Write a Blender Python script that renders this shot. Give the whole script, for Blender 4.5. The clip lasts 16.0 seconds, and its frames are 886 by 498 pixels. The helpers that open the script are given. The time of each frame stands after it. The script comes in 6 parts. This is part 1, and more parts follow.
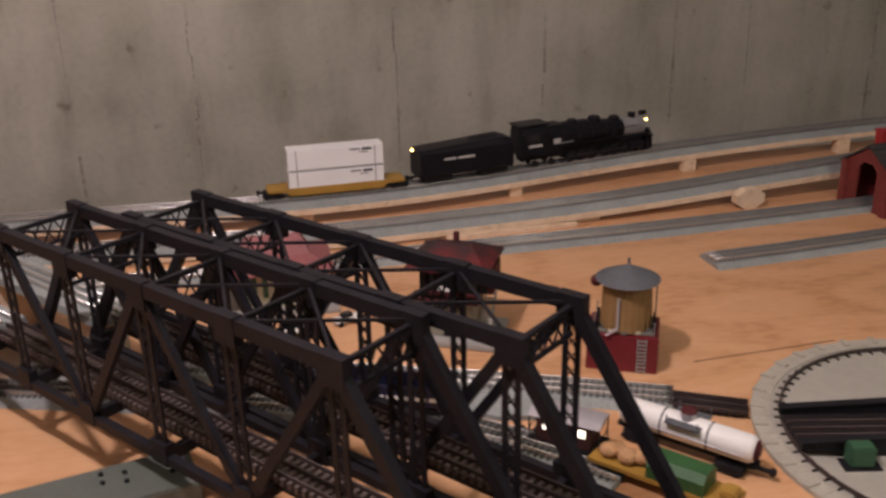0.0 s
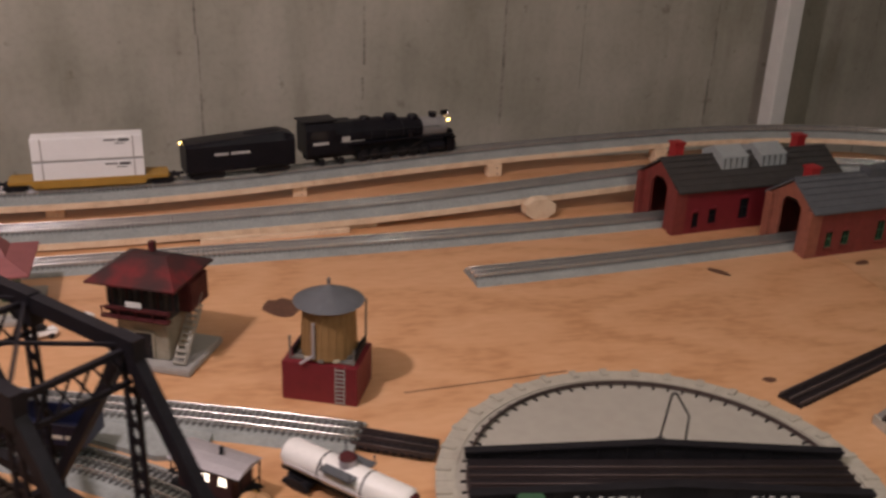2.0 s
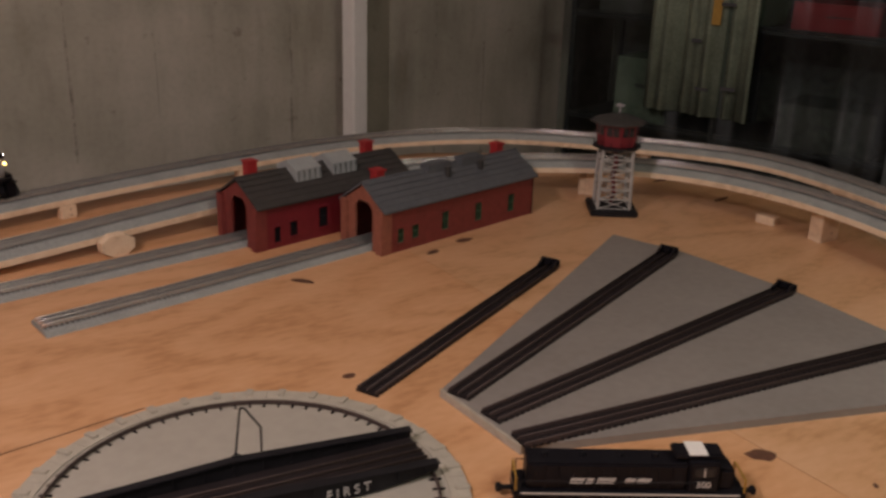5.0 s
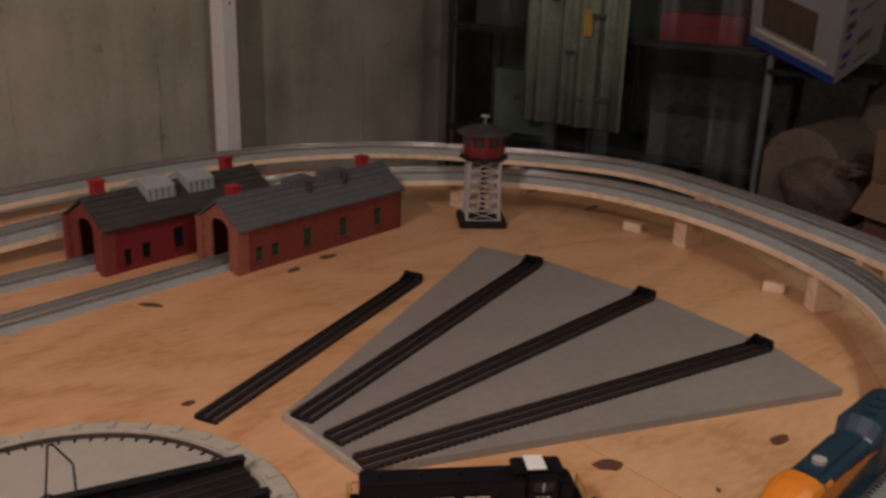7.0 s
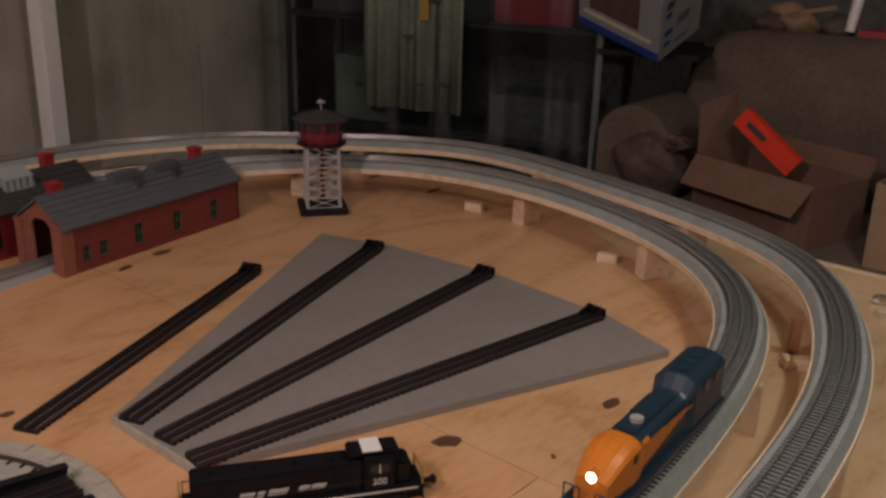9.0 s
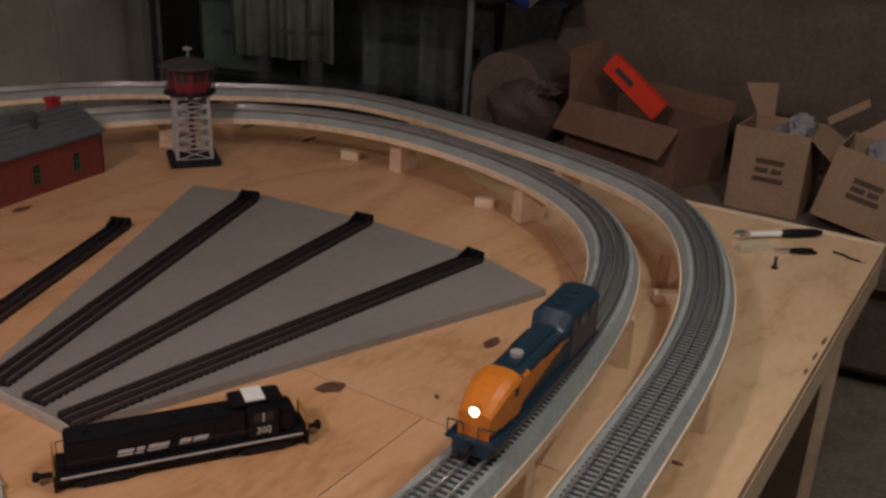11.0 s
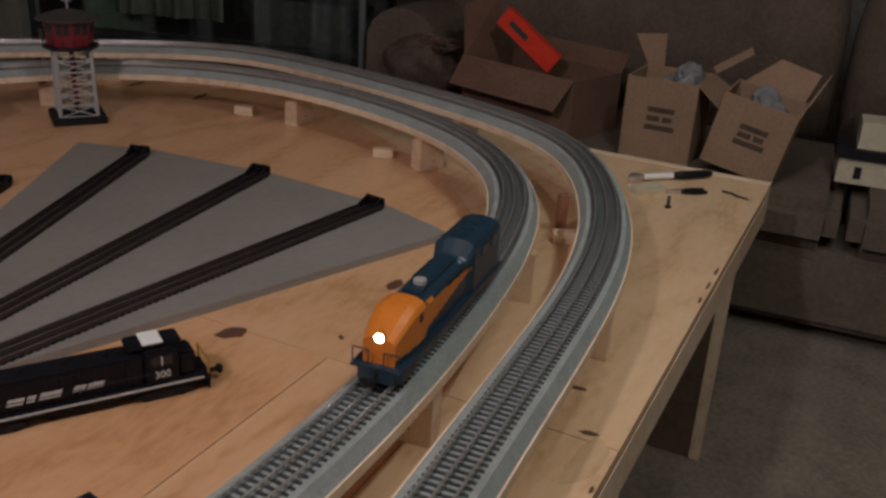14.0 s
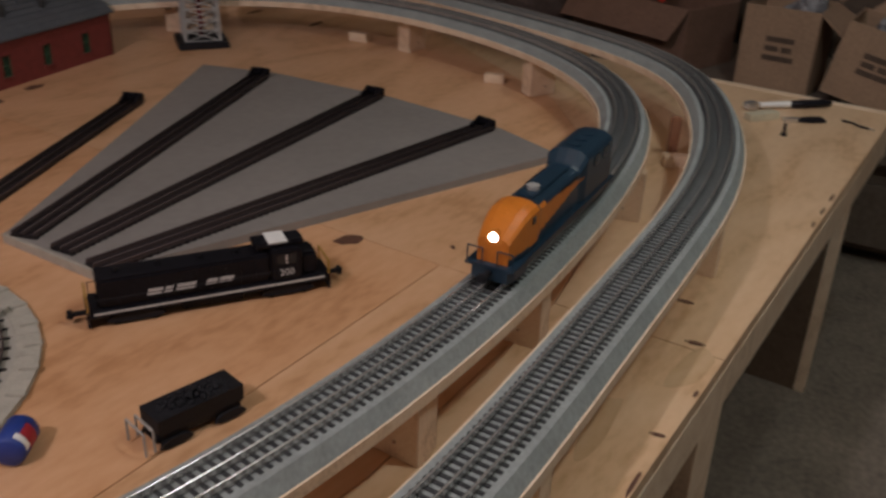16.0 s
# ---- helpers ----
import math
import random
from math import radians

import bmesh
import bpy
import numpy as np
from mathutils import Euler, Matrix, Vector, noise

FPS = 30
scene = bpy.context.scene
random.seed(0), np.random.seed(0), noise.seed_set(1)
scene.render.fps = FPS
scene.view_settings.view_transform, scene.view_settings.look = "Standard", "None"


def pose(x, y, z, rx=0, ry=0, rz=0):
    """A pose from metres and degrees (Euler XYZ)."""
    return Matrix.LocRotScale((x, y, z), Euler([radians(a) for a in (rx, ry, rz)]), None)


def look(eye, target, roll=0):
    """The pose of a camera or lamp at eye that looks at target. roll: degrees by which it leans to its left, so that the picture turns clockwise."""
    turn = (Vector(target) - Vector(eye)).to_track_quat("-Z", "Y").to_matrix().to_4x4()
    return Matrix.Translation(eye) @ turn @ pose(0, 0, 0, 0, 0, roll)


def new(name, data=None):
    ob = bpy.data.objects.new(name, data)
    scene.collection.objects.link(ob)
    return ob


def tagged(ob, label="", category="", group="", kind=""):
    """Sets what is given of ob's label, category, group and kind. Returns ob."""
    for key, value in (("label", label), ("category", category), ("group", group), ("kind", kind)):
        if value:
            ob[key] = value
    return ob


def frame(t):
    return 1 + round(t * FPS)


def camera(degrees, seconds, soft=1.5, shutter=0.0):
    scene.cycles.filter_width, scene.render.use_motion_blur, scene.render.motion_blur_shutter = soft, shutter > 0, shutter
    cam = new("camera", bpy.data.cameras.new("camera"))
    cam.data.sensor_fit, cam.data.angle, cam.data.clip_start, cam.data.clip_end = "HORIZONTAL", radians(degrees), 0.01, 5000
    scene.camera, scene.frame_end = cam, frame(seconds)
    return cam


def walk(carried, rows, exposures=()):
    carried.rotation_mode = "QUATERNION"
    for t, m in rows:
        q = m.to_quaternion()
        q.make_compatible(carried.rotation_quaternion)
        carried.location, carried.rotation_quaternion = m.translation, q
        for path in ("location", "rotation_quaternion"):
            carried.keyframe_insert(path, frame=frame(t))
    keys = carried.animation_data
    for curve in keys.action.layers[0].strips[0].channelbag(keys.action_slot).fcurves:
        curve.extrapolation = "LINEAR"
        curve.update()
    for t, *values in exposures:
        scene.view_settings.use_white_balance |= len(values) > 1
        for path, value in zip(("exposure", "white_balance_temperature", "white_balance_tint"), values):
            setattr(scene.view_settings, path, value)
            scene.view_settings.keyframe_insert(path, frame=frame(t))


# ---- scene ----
cam = camera(51.0, 16.0, soft=2.8, shutter=0.5)
PATH = [
    (0, (-0.03, -0.084, 0.667), (0.198, 1.763, -0.064), -1.3),
    (0.5, (0.042, -0.119, 0.673), (0.264, 1.719, -0.082), 0.6),
    (1, (0.123, -0.067, 0.667), (0.463, 1.744, -0.111), 1.7),
    (1.5, (0.196, -0.007, 0.665), (0.609, 1.796, -0.095), 0.9),
    (2, (0.304, 0.006, 0.656), (0.684, 1.818, -0.1), 2.3),
    (2.5, (0.399, -0.027, 0.658), (0.749, 1.799, -0.079), 3.0),
    (3, (0.432, -0.045, 0.67), (0.908, 1.759, -0.05), 1.8),
    (3.5, (0.39, -0.044, 0.68), (1.086, 1.685, -0.044), 1.1),
    (4, (0.374, -0.038, 0.673), (1.264, 1.601, -0.048), 0.8),
    (6.5, (0.51, -0.053, 0.623), (1.683, 1.435, -0.018), 2.3),
    (7, (0.517, -0.065, 0.632), (1.747, 1.376, -0.006), 1.8),
    (7.5, (0.517, -0.071, 0.632), (1.838, 1.288, -0.006), 2.0),
    (8, (0.53, -0.079, 0.632), (1.913, 1.212, -0.015), 2.4),
    (8.5, (0.535, -0.078, 0.615), (1.952, 1.176, -0.031), 2.8),
    (9, (0.553, -0.091, 0.622), (1.989, 1.139, -0.03), 1.6),
    (9.5, (0.538, -0.092, 0.63), (2.032, 1.05, -0.05), 1.9),
    (12, (0.56, -0.091, 0.597), (2.158, 0.853, -0.15), 3.0),
    (12.5, (0.554, -0.093, 0.595), (2.183, 0.797, -0.151), 3.5),
    (13, (0.556, -0.095, 0.586), (2.205, 0.76, -0.156), 3.4),
    (13.5, (0.55, -0.096, 0.575), (2.203, 0.737, -0.184), 3.1),
    (14, (0.546, -0.098, 0.566), (2.203, 0.704, -0.215), 3.4),
    (14.5, (0.539, -0.09, 0.557), (2.161, 0.725, -0.283), 3.4),
    (15, (0.5, -0.094, 0.559), (2.108, 0.7, -0.326), 2.7),
    (15.5, (0.497, -0.065, 0.539), (2.079, 0.749, -0.375), 1.4),
    (16, (0.5, -0.111, 0.542), (2.007, 0.849, -0.357), 2.1),
]
EXPOSURES = [(0, 0.04, 6000, 17), (2.5, -0.01, 6150, 18), (4, -0.07, 6330, 19), (8, -0.21, 6400, 21), (12, -0.36, 5850, 16), (16, -0.46, 5700, 15)]
walk(cam, [(t, look(eye, target, roll)) for t, eye, target, roll in PATH], EXPOSURES)

# ---- light ----
world = bpy.data.worlds.new("world")
scene.world = world
world.use_nodes = True
world.node_tree.nodes["Background"].inputs[0].default_value = (1.0, 0.86, 0.7, 1)
world.node_tree.nodes["Background"].inputs[1].default_value = 0.02
# first bulb set by the shadows; other two unseen, added to brighten the right
BULBS = ((-0.40, 0.5, 1.56, 68, (1.0, 0.845, 0.79)), (1.3, -0.36, 1.36, 24, (1.0, 0.99, 0.82)), (2.12, 0.0, 1.5, 10, (0.95, 1.0, 0.87)))
for x, y, z, power, tint in BULBS:
    shaded = x > 1.5
    bulb_light = bpy.data.lights.new("bulb_light", "SPOT" if shaded else "POINT")
    bulb_light.energy, bulb_light.color, bulb_light.shadow_soft_size = power, tint, 0.05
    if shaded:
        bulb_light.spot_size, bulb_light.spot_blend = math.radians(86), 0.75
    new("bulb_light", bulb_light).matrix_world = pose(x, y, z)

# ---- materials ----
def mat(name, colour, rough=0.6, metal=0.0, var=0.15, scale=30.0, bump=0.1, coat=0.0, stretch=(1, 1, 1), gloss=0.5):
    """A plain painted or plastic surface with mottling at two scales and fine relief."""
    m = bpy.data.materials.new(name)
    m.use_nodes = True
    nt = m.node_tree
    p = nt.nodes["Principled BSDF"]
    co = nt.nodes.new("ShaderNodeTexCoord")
    mp = nt.nodes.new("ShaderNodeMapping")
    mp.inputs["Scale"].default_value = stretch
    nt.links.new(co.outputs["Object"], mp.inputs[0])
    big, fine = nt.nodes.new("ShaderNodeTexNoise"), nt.nodes.new("ShaderNodeTexNoise")
    big.inputs["Scale"].default_value, fine.inputs["Scale"].default_value = scale, scale * 9
    big.inputs["Detail"].default_value = 4
    nt.links.new(mp.outputs[0], big.inputs["Vector"])
    nt.links.new(mp.outputs[0], fine.inputs["Vector"])
    add = nt.nodes.new("ShaderNodeMath")
    add.operation = "ADD"
    nt.links.new(big.outputs[0], add.inputs[0])
    nt.links.new(fine.outputs[0], add.inputs[1])
    ramp = nt.nodes.new("ShaderNodeMapRange")
    ramp.inputs[1].default_value, ramp.inputs[2].default_value = 0.6, 1.4
    ramp.inputs[3].default_value, ramp.inputs[4].default_value = 1 - var, 1 + var
    nt.links.new(add.outputs[0], ramp.inputs[0])
    mul = nt.nodes.new("ShaderNodeMix")
    mul.data_type, mul.blend_type = "RGBA", "MULTIPLY"
    mul.inputs[0].default_value = 1
    mul.inputs[6].default_value = (*colour, 1)
    nt.links.new(ramp.outputs[0], mul.inputs[7])
    nt.links.new(mul.outputs[2], p.inputs["Base Color"])
    p.inputs["Roughness"].default_value, p.inputs["Metallic"].default_value = rough, metal
    p.inputs["Coat Weight"].default_value, p.inputs["Specular IOR Level"].default_value = coat, gloss
    b = nt.nodes.new("ShaderNodeBump")
    b.inputs["Strength"].default_value, b.inputs["Distance"].default_value = bump, 0.002
    nt.links.new(fine.outputs[0], b.inputs["Height"])
    nt.links.new(b.outputs[0], p.inputs["Normal"])
    return m


def nodes_of(name, rough=0.6):
    m = bpy.data.materials.new(name)
    m.use_nodes = True
    nt = m.node_tree
    p = nt.nodes["Principled BSDF"]
    p.inputs["Roughness"].default_value = rough

    def node(kind, links=(), **values):
        n = nt.nodes.new(kind)
        for k, v in values.items():
            if k.startswith("i"):
                n.inputs[int(k[1:])].default_value = v
        for socket, source in links:
            nt.links.new(source, n.inputs[socket])
        return n

    return m, nt, p, node


def ramp_of(nt, source, stops):
    r = nt.nodes.new("ShaderNodeValToRGB")
    while len(r.color_ramp.elements) < len(stops):
        r.color_ramp.elements.new(0.5)
    for e, (at, c) in zip(r.color_ramp.elements, stops):
        e.position, e.color = at, (*c, 1)
    nt.links.new(source, r.inputs[0])
    return r.outputs[0]


def wood(name, dark, mid, pale, along=(1.0, 7.0, 7.0), scale=2.2, rough=0.5, swirl=7.0, lines=0.13, blot=1.0):
    """Sawn wood: rings drawn out along the grain, with fine pores."""
    m, nt, p, node = nodes_of(name, rough)
    co = node("ShaderNodeTexCoord")
    mp = node("ShaderNodeMapping", [(0, co.outputs["Object"])])
    mp.inputs["Scale"].default_value = along
    warp = node("ShaderNodeTexNoise", [("Vector", mp.outputs[0])])
    warp.inputs["Scale"].default_value, warp.inputs["Detail"].default_value = scale * 0.5, 2
    wave = node("ShaderNodeMath", [(0, warp.outputs[0])], i1=swirl * 6)
    wave.operation = "MULTIPLY"
    sine = node("ShaderNodeMath", [(0, wave.outputs[0])])
    sine.operation = "SINE"
    fine = node("ShaderNodeTexNoise", [("Vector", mp.outputs[0])])
    fine.inputs["Scale"].default_value, fine.inputs["Detail"].default_value = scale * 16, 6
    big = node("ShaderNodeTexNoise", [("Vector", co.outputs["Object"])])
    big.inputs["Scale"].default_value, big.inputs["Detail"].default_value = 3.0, 4
    a = node("ShaderNodeMath", [(0, sine.outputs[0])], i1=lines)
    a.operation = "MULTIPLY"
    b = node("ShaderNodeMath", [(0, a.outputs[0]), (1, fine.outputs[0])])
    b.operation = "ADD"
    soft = node("ShaderNodeMath", [(0, big.outputs[0])], i1=blot)
    soft.operation, soft.inputs[2].default_value = "MULTIPLY_ADD", 0.5 * (1 - blot)
    c = node("ShaderNodeMath", [(0, b.outputs[0]), (1, soft.outputs[0])])
    c.operation = "ADD"
    d = node("ShaderNodeMath", [(0, c.outputs[0])], i1=0.5)
    d.operation = "MULTIPLY"
    col = ramp_of(nt, d.outputs[0], [(0.33, dark), (0.47, mid), (0.66, pale)])
    nt.links.new(col, p.inputs["Base Color"])
    bump = node("ShaderNodeBump", [("Height", fine.outputs[0])])
    bump.inputs["Strength"].default_value, bump.inputs["Distance"].default_value = 0.12, 0.002
    nt.links.new(bump.outputs[0], p.inputs["Normal"])
    return m


def concrete():
    """Bare poured concrete: tall streaks, blotches, pores."""
    m, nt, p, node = nodes_of("concrete", 0.9)
    co = node("ShaderNodeTexCoord")
    tall = node("ShaderNodeMapping", [(0, co.outputs["Object"])])
    tall.inputs["Scale"].default_value = (3.0, 3.0, 0.8)
    streak = node("ShaderNodeTexNoise", [("Vector", tall.outputs[0])])
    streak.inputs["Scale"].default_value, streak.inputs["Detail"].default_value = 1.8, 6
    blot = node("ShaderNodeTexNoise", [("Vector", co.outputs["Object"])])
    blot.inputs["Scale"].default_value, blot.inputs["Detail"].default_value = 4.0, 8
    pore = node("ShaderNodeTexNoise", [("Vector", co.outputs["Object"])])
    pore.inputs["Scale"].default_value, pore.inputs["Detail"].default_value = 60, 4
    add = node("ShaderNodeMath", [(0, streak.outputs[0]), (1, blot.outputs[0])])
    add.operation = "ADD"
    half = node("ShaderNodeMath", [(0, add.outputs[0])], i1=0.5)
    half.operation = "MULTIPLY"
    col = ramp_of(nt, half.outputs[0], [(0.32, (0.255, 0.242, 0.193)), (0.43, (0.365, 0.348, 0.288)), (0.52, (0.43, 0.405, 0.342)), (0.62, (0.49, 0.463, 0.398))])
    drip = node("ShaderNodeMapping", [(0, co.outputs["Object"])])
    drip.inputs["Scale"].default_value = (7.0, 7.0, 1.3)
    run = node("ShaderNodeTexNoise", [("Vector", drip.outputs[0])])
    run.inputs["Scale"].default_value, run.inputs["Detail"].default_value = 1.3, 5
    # dark stains drawn down the concrete
    dark_mark = ramp_of(nt, run.outputs[0], [(0.30, (0.74, 0.73, 0.69)), (0.42, (0.94, 0.94, 0.92)), (0.70, (1.04, 1.04, 1.03))])
    spot = node("ShaderNodeTexNoise", [("Vector", co.outputs["Object"])])
    spot.inputs["Scale"].default_value, spot.inputs["Detail"].default_value = 15.0, 3
    speck = ramp_of(nt, spot.outputs[0], [(0.26, (0.6, 0.58, 0.54)), (0.34, (1, 1, 1))])
    mixes = []
    grit = ramp_of(nt, pore.outputs[0], [(0.3, (0.93, 0.93, 0.92)), (0.5, (1, 1, 1)), (0.7, (1.035, 1.035, 1.03))])
    for a, b in ((col, dark_mark), (0, speck), (1, grit)):
        mul = nt.nodes.new("ShaderNodeMix")
        mul.data_type, mul.blend_type = "RGBA", "MULTIPLY"
        mul.inputs[0].default_value = 1
        nt.links.new(mixes[a] if isinstance(a, int) else a, mul.inputs[6])
        nt.links.new(b, mul.inputs[7])
        mixes.append(mul.outputs[2])
    nt.links.new(mixes[2], p.inputs["Base Color"])
    bump = node("ShaderNodeBump", [("Height", pore.outputs[0])])
    bump.inputs["Strength"].default_value, bump.inputs["Distance"].default_value = 0.3, 0.004
    nt.links.new(bump.outputs[0], p.inputs["Normal"])
    return m


def glow(name, colour, power):
    m, nt, p, node = nodes_of(name)
    p.inputs["Emission Color"].default_value, p.inputs["Emission Strength"].default_value = (*colour, 1), power
    return m


PLY = wood("plywood", (0.48, 0.245, 0.108), (0.60, 0.33, 0.163), (0.66, 0.385, 0.205), along=(1.0, 2.6, 2.6), scale=2.0, swirl=11, lines=0.17, rough=0.33, blot=0.5)
# same plywood twice more, with whiter lamplight put into the colour
PLY_HALF_LIT = wood("half_lit_plywood", (0.48, 0.265, 0.123), (0.60, 0.352, 0.183), (0.66, 0.405, 0.228), along=(1.0, 2.6, 2.6), scale=2.0, swirl=11, lines=0.17, rough=0.33, blot=0.5)
PLY_LIT = wood("lit_plywood", (0.51, 0.325, 0.17), (0.64, 0.435, 0.252), (0.70, 0.495, 0.305), along=(1.0, 2.6, 2.6), scale=2.0, swirl=11, lines=0.17, rough=0.33, blot=0.5)
PINE = wood("pine", (0.56, 0.41, 0.27), (0.73, 0.56, 0.39), (0.8, 0.65, 0.48), along=(3, 3, 3), scale=6)
KNOT = mat("knot", (0.11, 0.05, 0.03), 0.6, var=0.5, scale=120)
OLIVE_PLY = wood("olive_plywood", (0.40, 0.255, 0.125), (0.52, 0.35, 0.19), (0.58, 0.41, 0.24), along=(1.0, 2.6, 2.6), scale=2.0, swirl=11, lines=0.17, rough=0.4, blot=0.5)
# leg panel brown, darkened to carry the shade under the table
SHADED_PANEL = mat("shaded_panel", (0.13, 0.085, 0.055), 0.7, var=0.3, scale=12)
LINE = mat("pencil_line", (0.16, 0.09, 0.05), 0.8)
CONCRETE = concrete()
SEAM = mat("wall_seam", (0.31, 0.29, 0.24), 0.9, var=0.6, scale=9)
CARPET = mat("carpet", (0.18, 0.148, 0.112), 0.98, var=0.4, scale=9, bump=0.8)
CEILING = mat("ceiling_boards", (0.5, 0.43, 0.35), 0.8)
# far end and alcove: their shade is put into this dark colour
SHADED_WALL = mat("shaded_wall", (0.15, 0.145, 0.13), 0.9, var=0.4, scale=4)
GRAY_ROADBED = mat("gray_roadbed", (0.275, 0.295, 0.285), 0.8, var=0.22, scale=22, bump=0.25, gloss=0.25)
GRAY_SLAB = mat("gray_slab", (0.245, 0.226, 0.208), 0.55, var=0.12, scale=7)
BLACK = mat("black_plastic", (0.010, 0.0095, 0.0125), 0.36, var=0.35, gloss=0.15)
BLACK_MATT = mat("black_matt", (0.013, 0.0125, 0.015), 0.6, var=0.4, gloss=0.2)
STEEL = mat("steel_rail", (0.68, 0.66, 0.64), 0.24, 0.8, bump=0.03)
TIE = mat("black_tie", (0.03, 0.03, 0.032), 0.6, var=0.4)
TIE_GRAY = mat("gray_tie", (0.05, 0.05, 0.047), 0.7, var=0.3)
DARK_TRACK = mat("dark_track", (0.018, 0.014, 0.015), 0.55, var=0.4, gloss=0.25)
BROWN_RAIL = mat("brown_rail", (0.06, 0.042, 0.038), 0.5, 0.0, gloss=0.35)
BRICK = mat("red_brick", (0.185, 0.033, 0.027), 0.65, var=0.3, scale=70, bump=0.4)
BRICK_PALE = mat("brown_brick", (0.27, 0.093, 0.058), 0.7, var=0.3, scale=70, bump=0.4)
MAROON = mat("maroon_plastic", (0.165, 0.013, 0.02), 0.5, var=0.2, scale=60)
CHIMNEY = mat("red_chimney", (0.33, 0.02, 0.022), 0.5)
GREEN_SASH = mat("green_sash", (0.035, 0.10, 0.05), 0.5)
ROOF_GRAY = mat("gray_roof", (0.092, 0.098, 0.108), 0.6, var=0.25, scale=50, bump=0.3)
ROOF_DARK = mat("dark_roof", (0.04, 0.037, 0.035), 0.65, var=0.35, scale=50, bump=0.3)
ROOF_MAROON = mat("maroon_roof", (0.075, 0.018, 0.019), 0.6, var=0.6, scale=40, bump=0.3, gloss=0.2)
GRAY_WOOD = mat("weathered_wood", (0.16, 0.15, 0.13), 0.8, var=0.4, scale=90)
SKYLIGHT = mat("pale_skylight", (0.30, 0.325, 0.325), 0.4)
WHITE = mat("white_paint", (0.8, 0.79, 0.76), 0.45, var=0.06)
CONTAINER = mat("container_white", (0.82, 0.82, 0.82), 0.35, var=0.04, bump=0.0)
PRINT = mat("dark_print", (0.05, 0.05, 0.055), 0.5)
LETTER = mat("pale_print", (0.5, 0.49, 0.47), 0.5)
TAN = mat("tan_tank", (0.29, 0.17, 0.065), 0.6, var=0.2, scale=60)
GRUBBY = mat("grubby_plaster", (0.30, 0.275, 0.21), 0.7, var=0.35, scale=60, bump=0.3)
STAIR_GRAY = mat("weathered_stair", (0.36, 0.34, 0.29), 0.7, var=0.3, scale=80)
# stick wood with the reddish brown of its shaded side as colour
SHADED_STICK = wood("shaded_stick", (0.17, 0.075, 0.04), (0.26, 0.12, 0.065), (0.32, 0.16, 0.09), along=(5, 5, 1), scale=6)
DARK_CARD = mat("dark_cardboard", (0.17, 0.095, 0.062), 0.85, var=0.25, scale=12, bump=0.2)
CREAM = mat("cream_plastic", (0.55, 0.5, 0.36), 0.6, var=0.2, scale=50)
GRAY_PLASTIC = mat("gray_plastic", (0.33, 0.32, 0.30), 0.5, var=0.15, scale=40)
PIT = mat("pit_floor", (0.37, 0.35, 0.30), 0.75, var=0.08, scale=6)
RIM = mat("rim_segment", (0.41, 0.385, 0.32), 0.75, var=0.2, scale=60, bump=0.4)
BLUE = mat("blue_plastic", (0.014, 0.034, 0.056), 0.3, var=0.2)
NAVY = mat("navy_plastic", (0.012, 0.016, 0.05), 0.35, var=0.2)
ORANGE = mat("orange_plastic", (0.62, 0.19, 0.016), 0.35, var=0.1)
YELLOW = mat("yellow_plastic", (0.36, 0.205, 0.035), 0.5, var=0.2)
GREEN = mat("green_plastic", (0.03, 0.10, 0.03), 0.5, var=0.25)
SILVER = mat("silver_paint", (0.42, 0.40, 0.42), 0.45, 0.3)
CARD = mat("cardboard", (0.30, 0.195, 0.12), 0.85, var=0.2, scale=12, bump=0.2)
CARD_PALE = mat("cardboard_pale", (0.29, 0.185, 0.118), 0.85, var=0.15, scale=12, bump=0.2)
CARTON_GRAY = mat("carton_gray", (0.26, 0.265, 0.275), 0.6, var=0.1, scale=9)
RACK = mat("rack_black", (0.035, 0.035, 0.037), 0.5, var=0.4)
RED_BOX = mat("orange_red_card", (0.75, 0.045, 0.015), 0.5)
SOFA = mat("sofa_cloth", (0.125, 0.094, 0.07), 0.97, var=0.3, scale=8, bump=0.7)
TARP = mat("dark_sheet", (0.085, 0.086, 0.08), 0.25, var=0.6, scale=5, bump=0.2)
DULL_GREEN = mat("dull_green_card", (0.16, 0.20, 0.15), 0.6, var=0.5, scale=8)
GREEN_FILM = mat("green_film", (0.20, 0.235, 0.175), 0.35, var=0.35, scale=12, bump=0.2)
BAG = mat("brown_bag", (0.10, 0.068, 0.055), 0.8, var=0.5, scale=14, bump=0.8)
BROWN_FILM = mat("brown_film", (0.12, 0.075, 0.06), 0.2, var=0.5, scale=40, bump=0.6)
BLUE_PRINT = mat("blue_print", (0.02, 0.045, 0.24), 0.5)
RED_PRINT = mat("red_print", (0.35, 0.02, 0.03), 0.5)
GLASS_DARK = mat("dark_glass", (0.02, 0.022, 0.025), 0.1)
CLEAR = mat("bubble_wrap", (0.22, 0.22, 0.23), 0.15, coat=0.6, bump=0.8, scale=60)
BOX_GRAY = mat("gray_metal", (0.10, 0.112, 0.095), 0.5, var=0.15, scale=30)


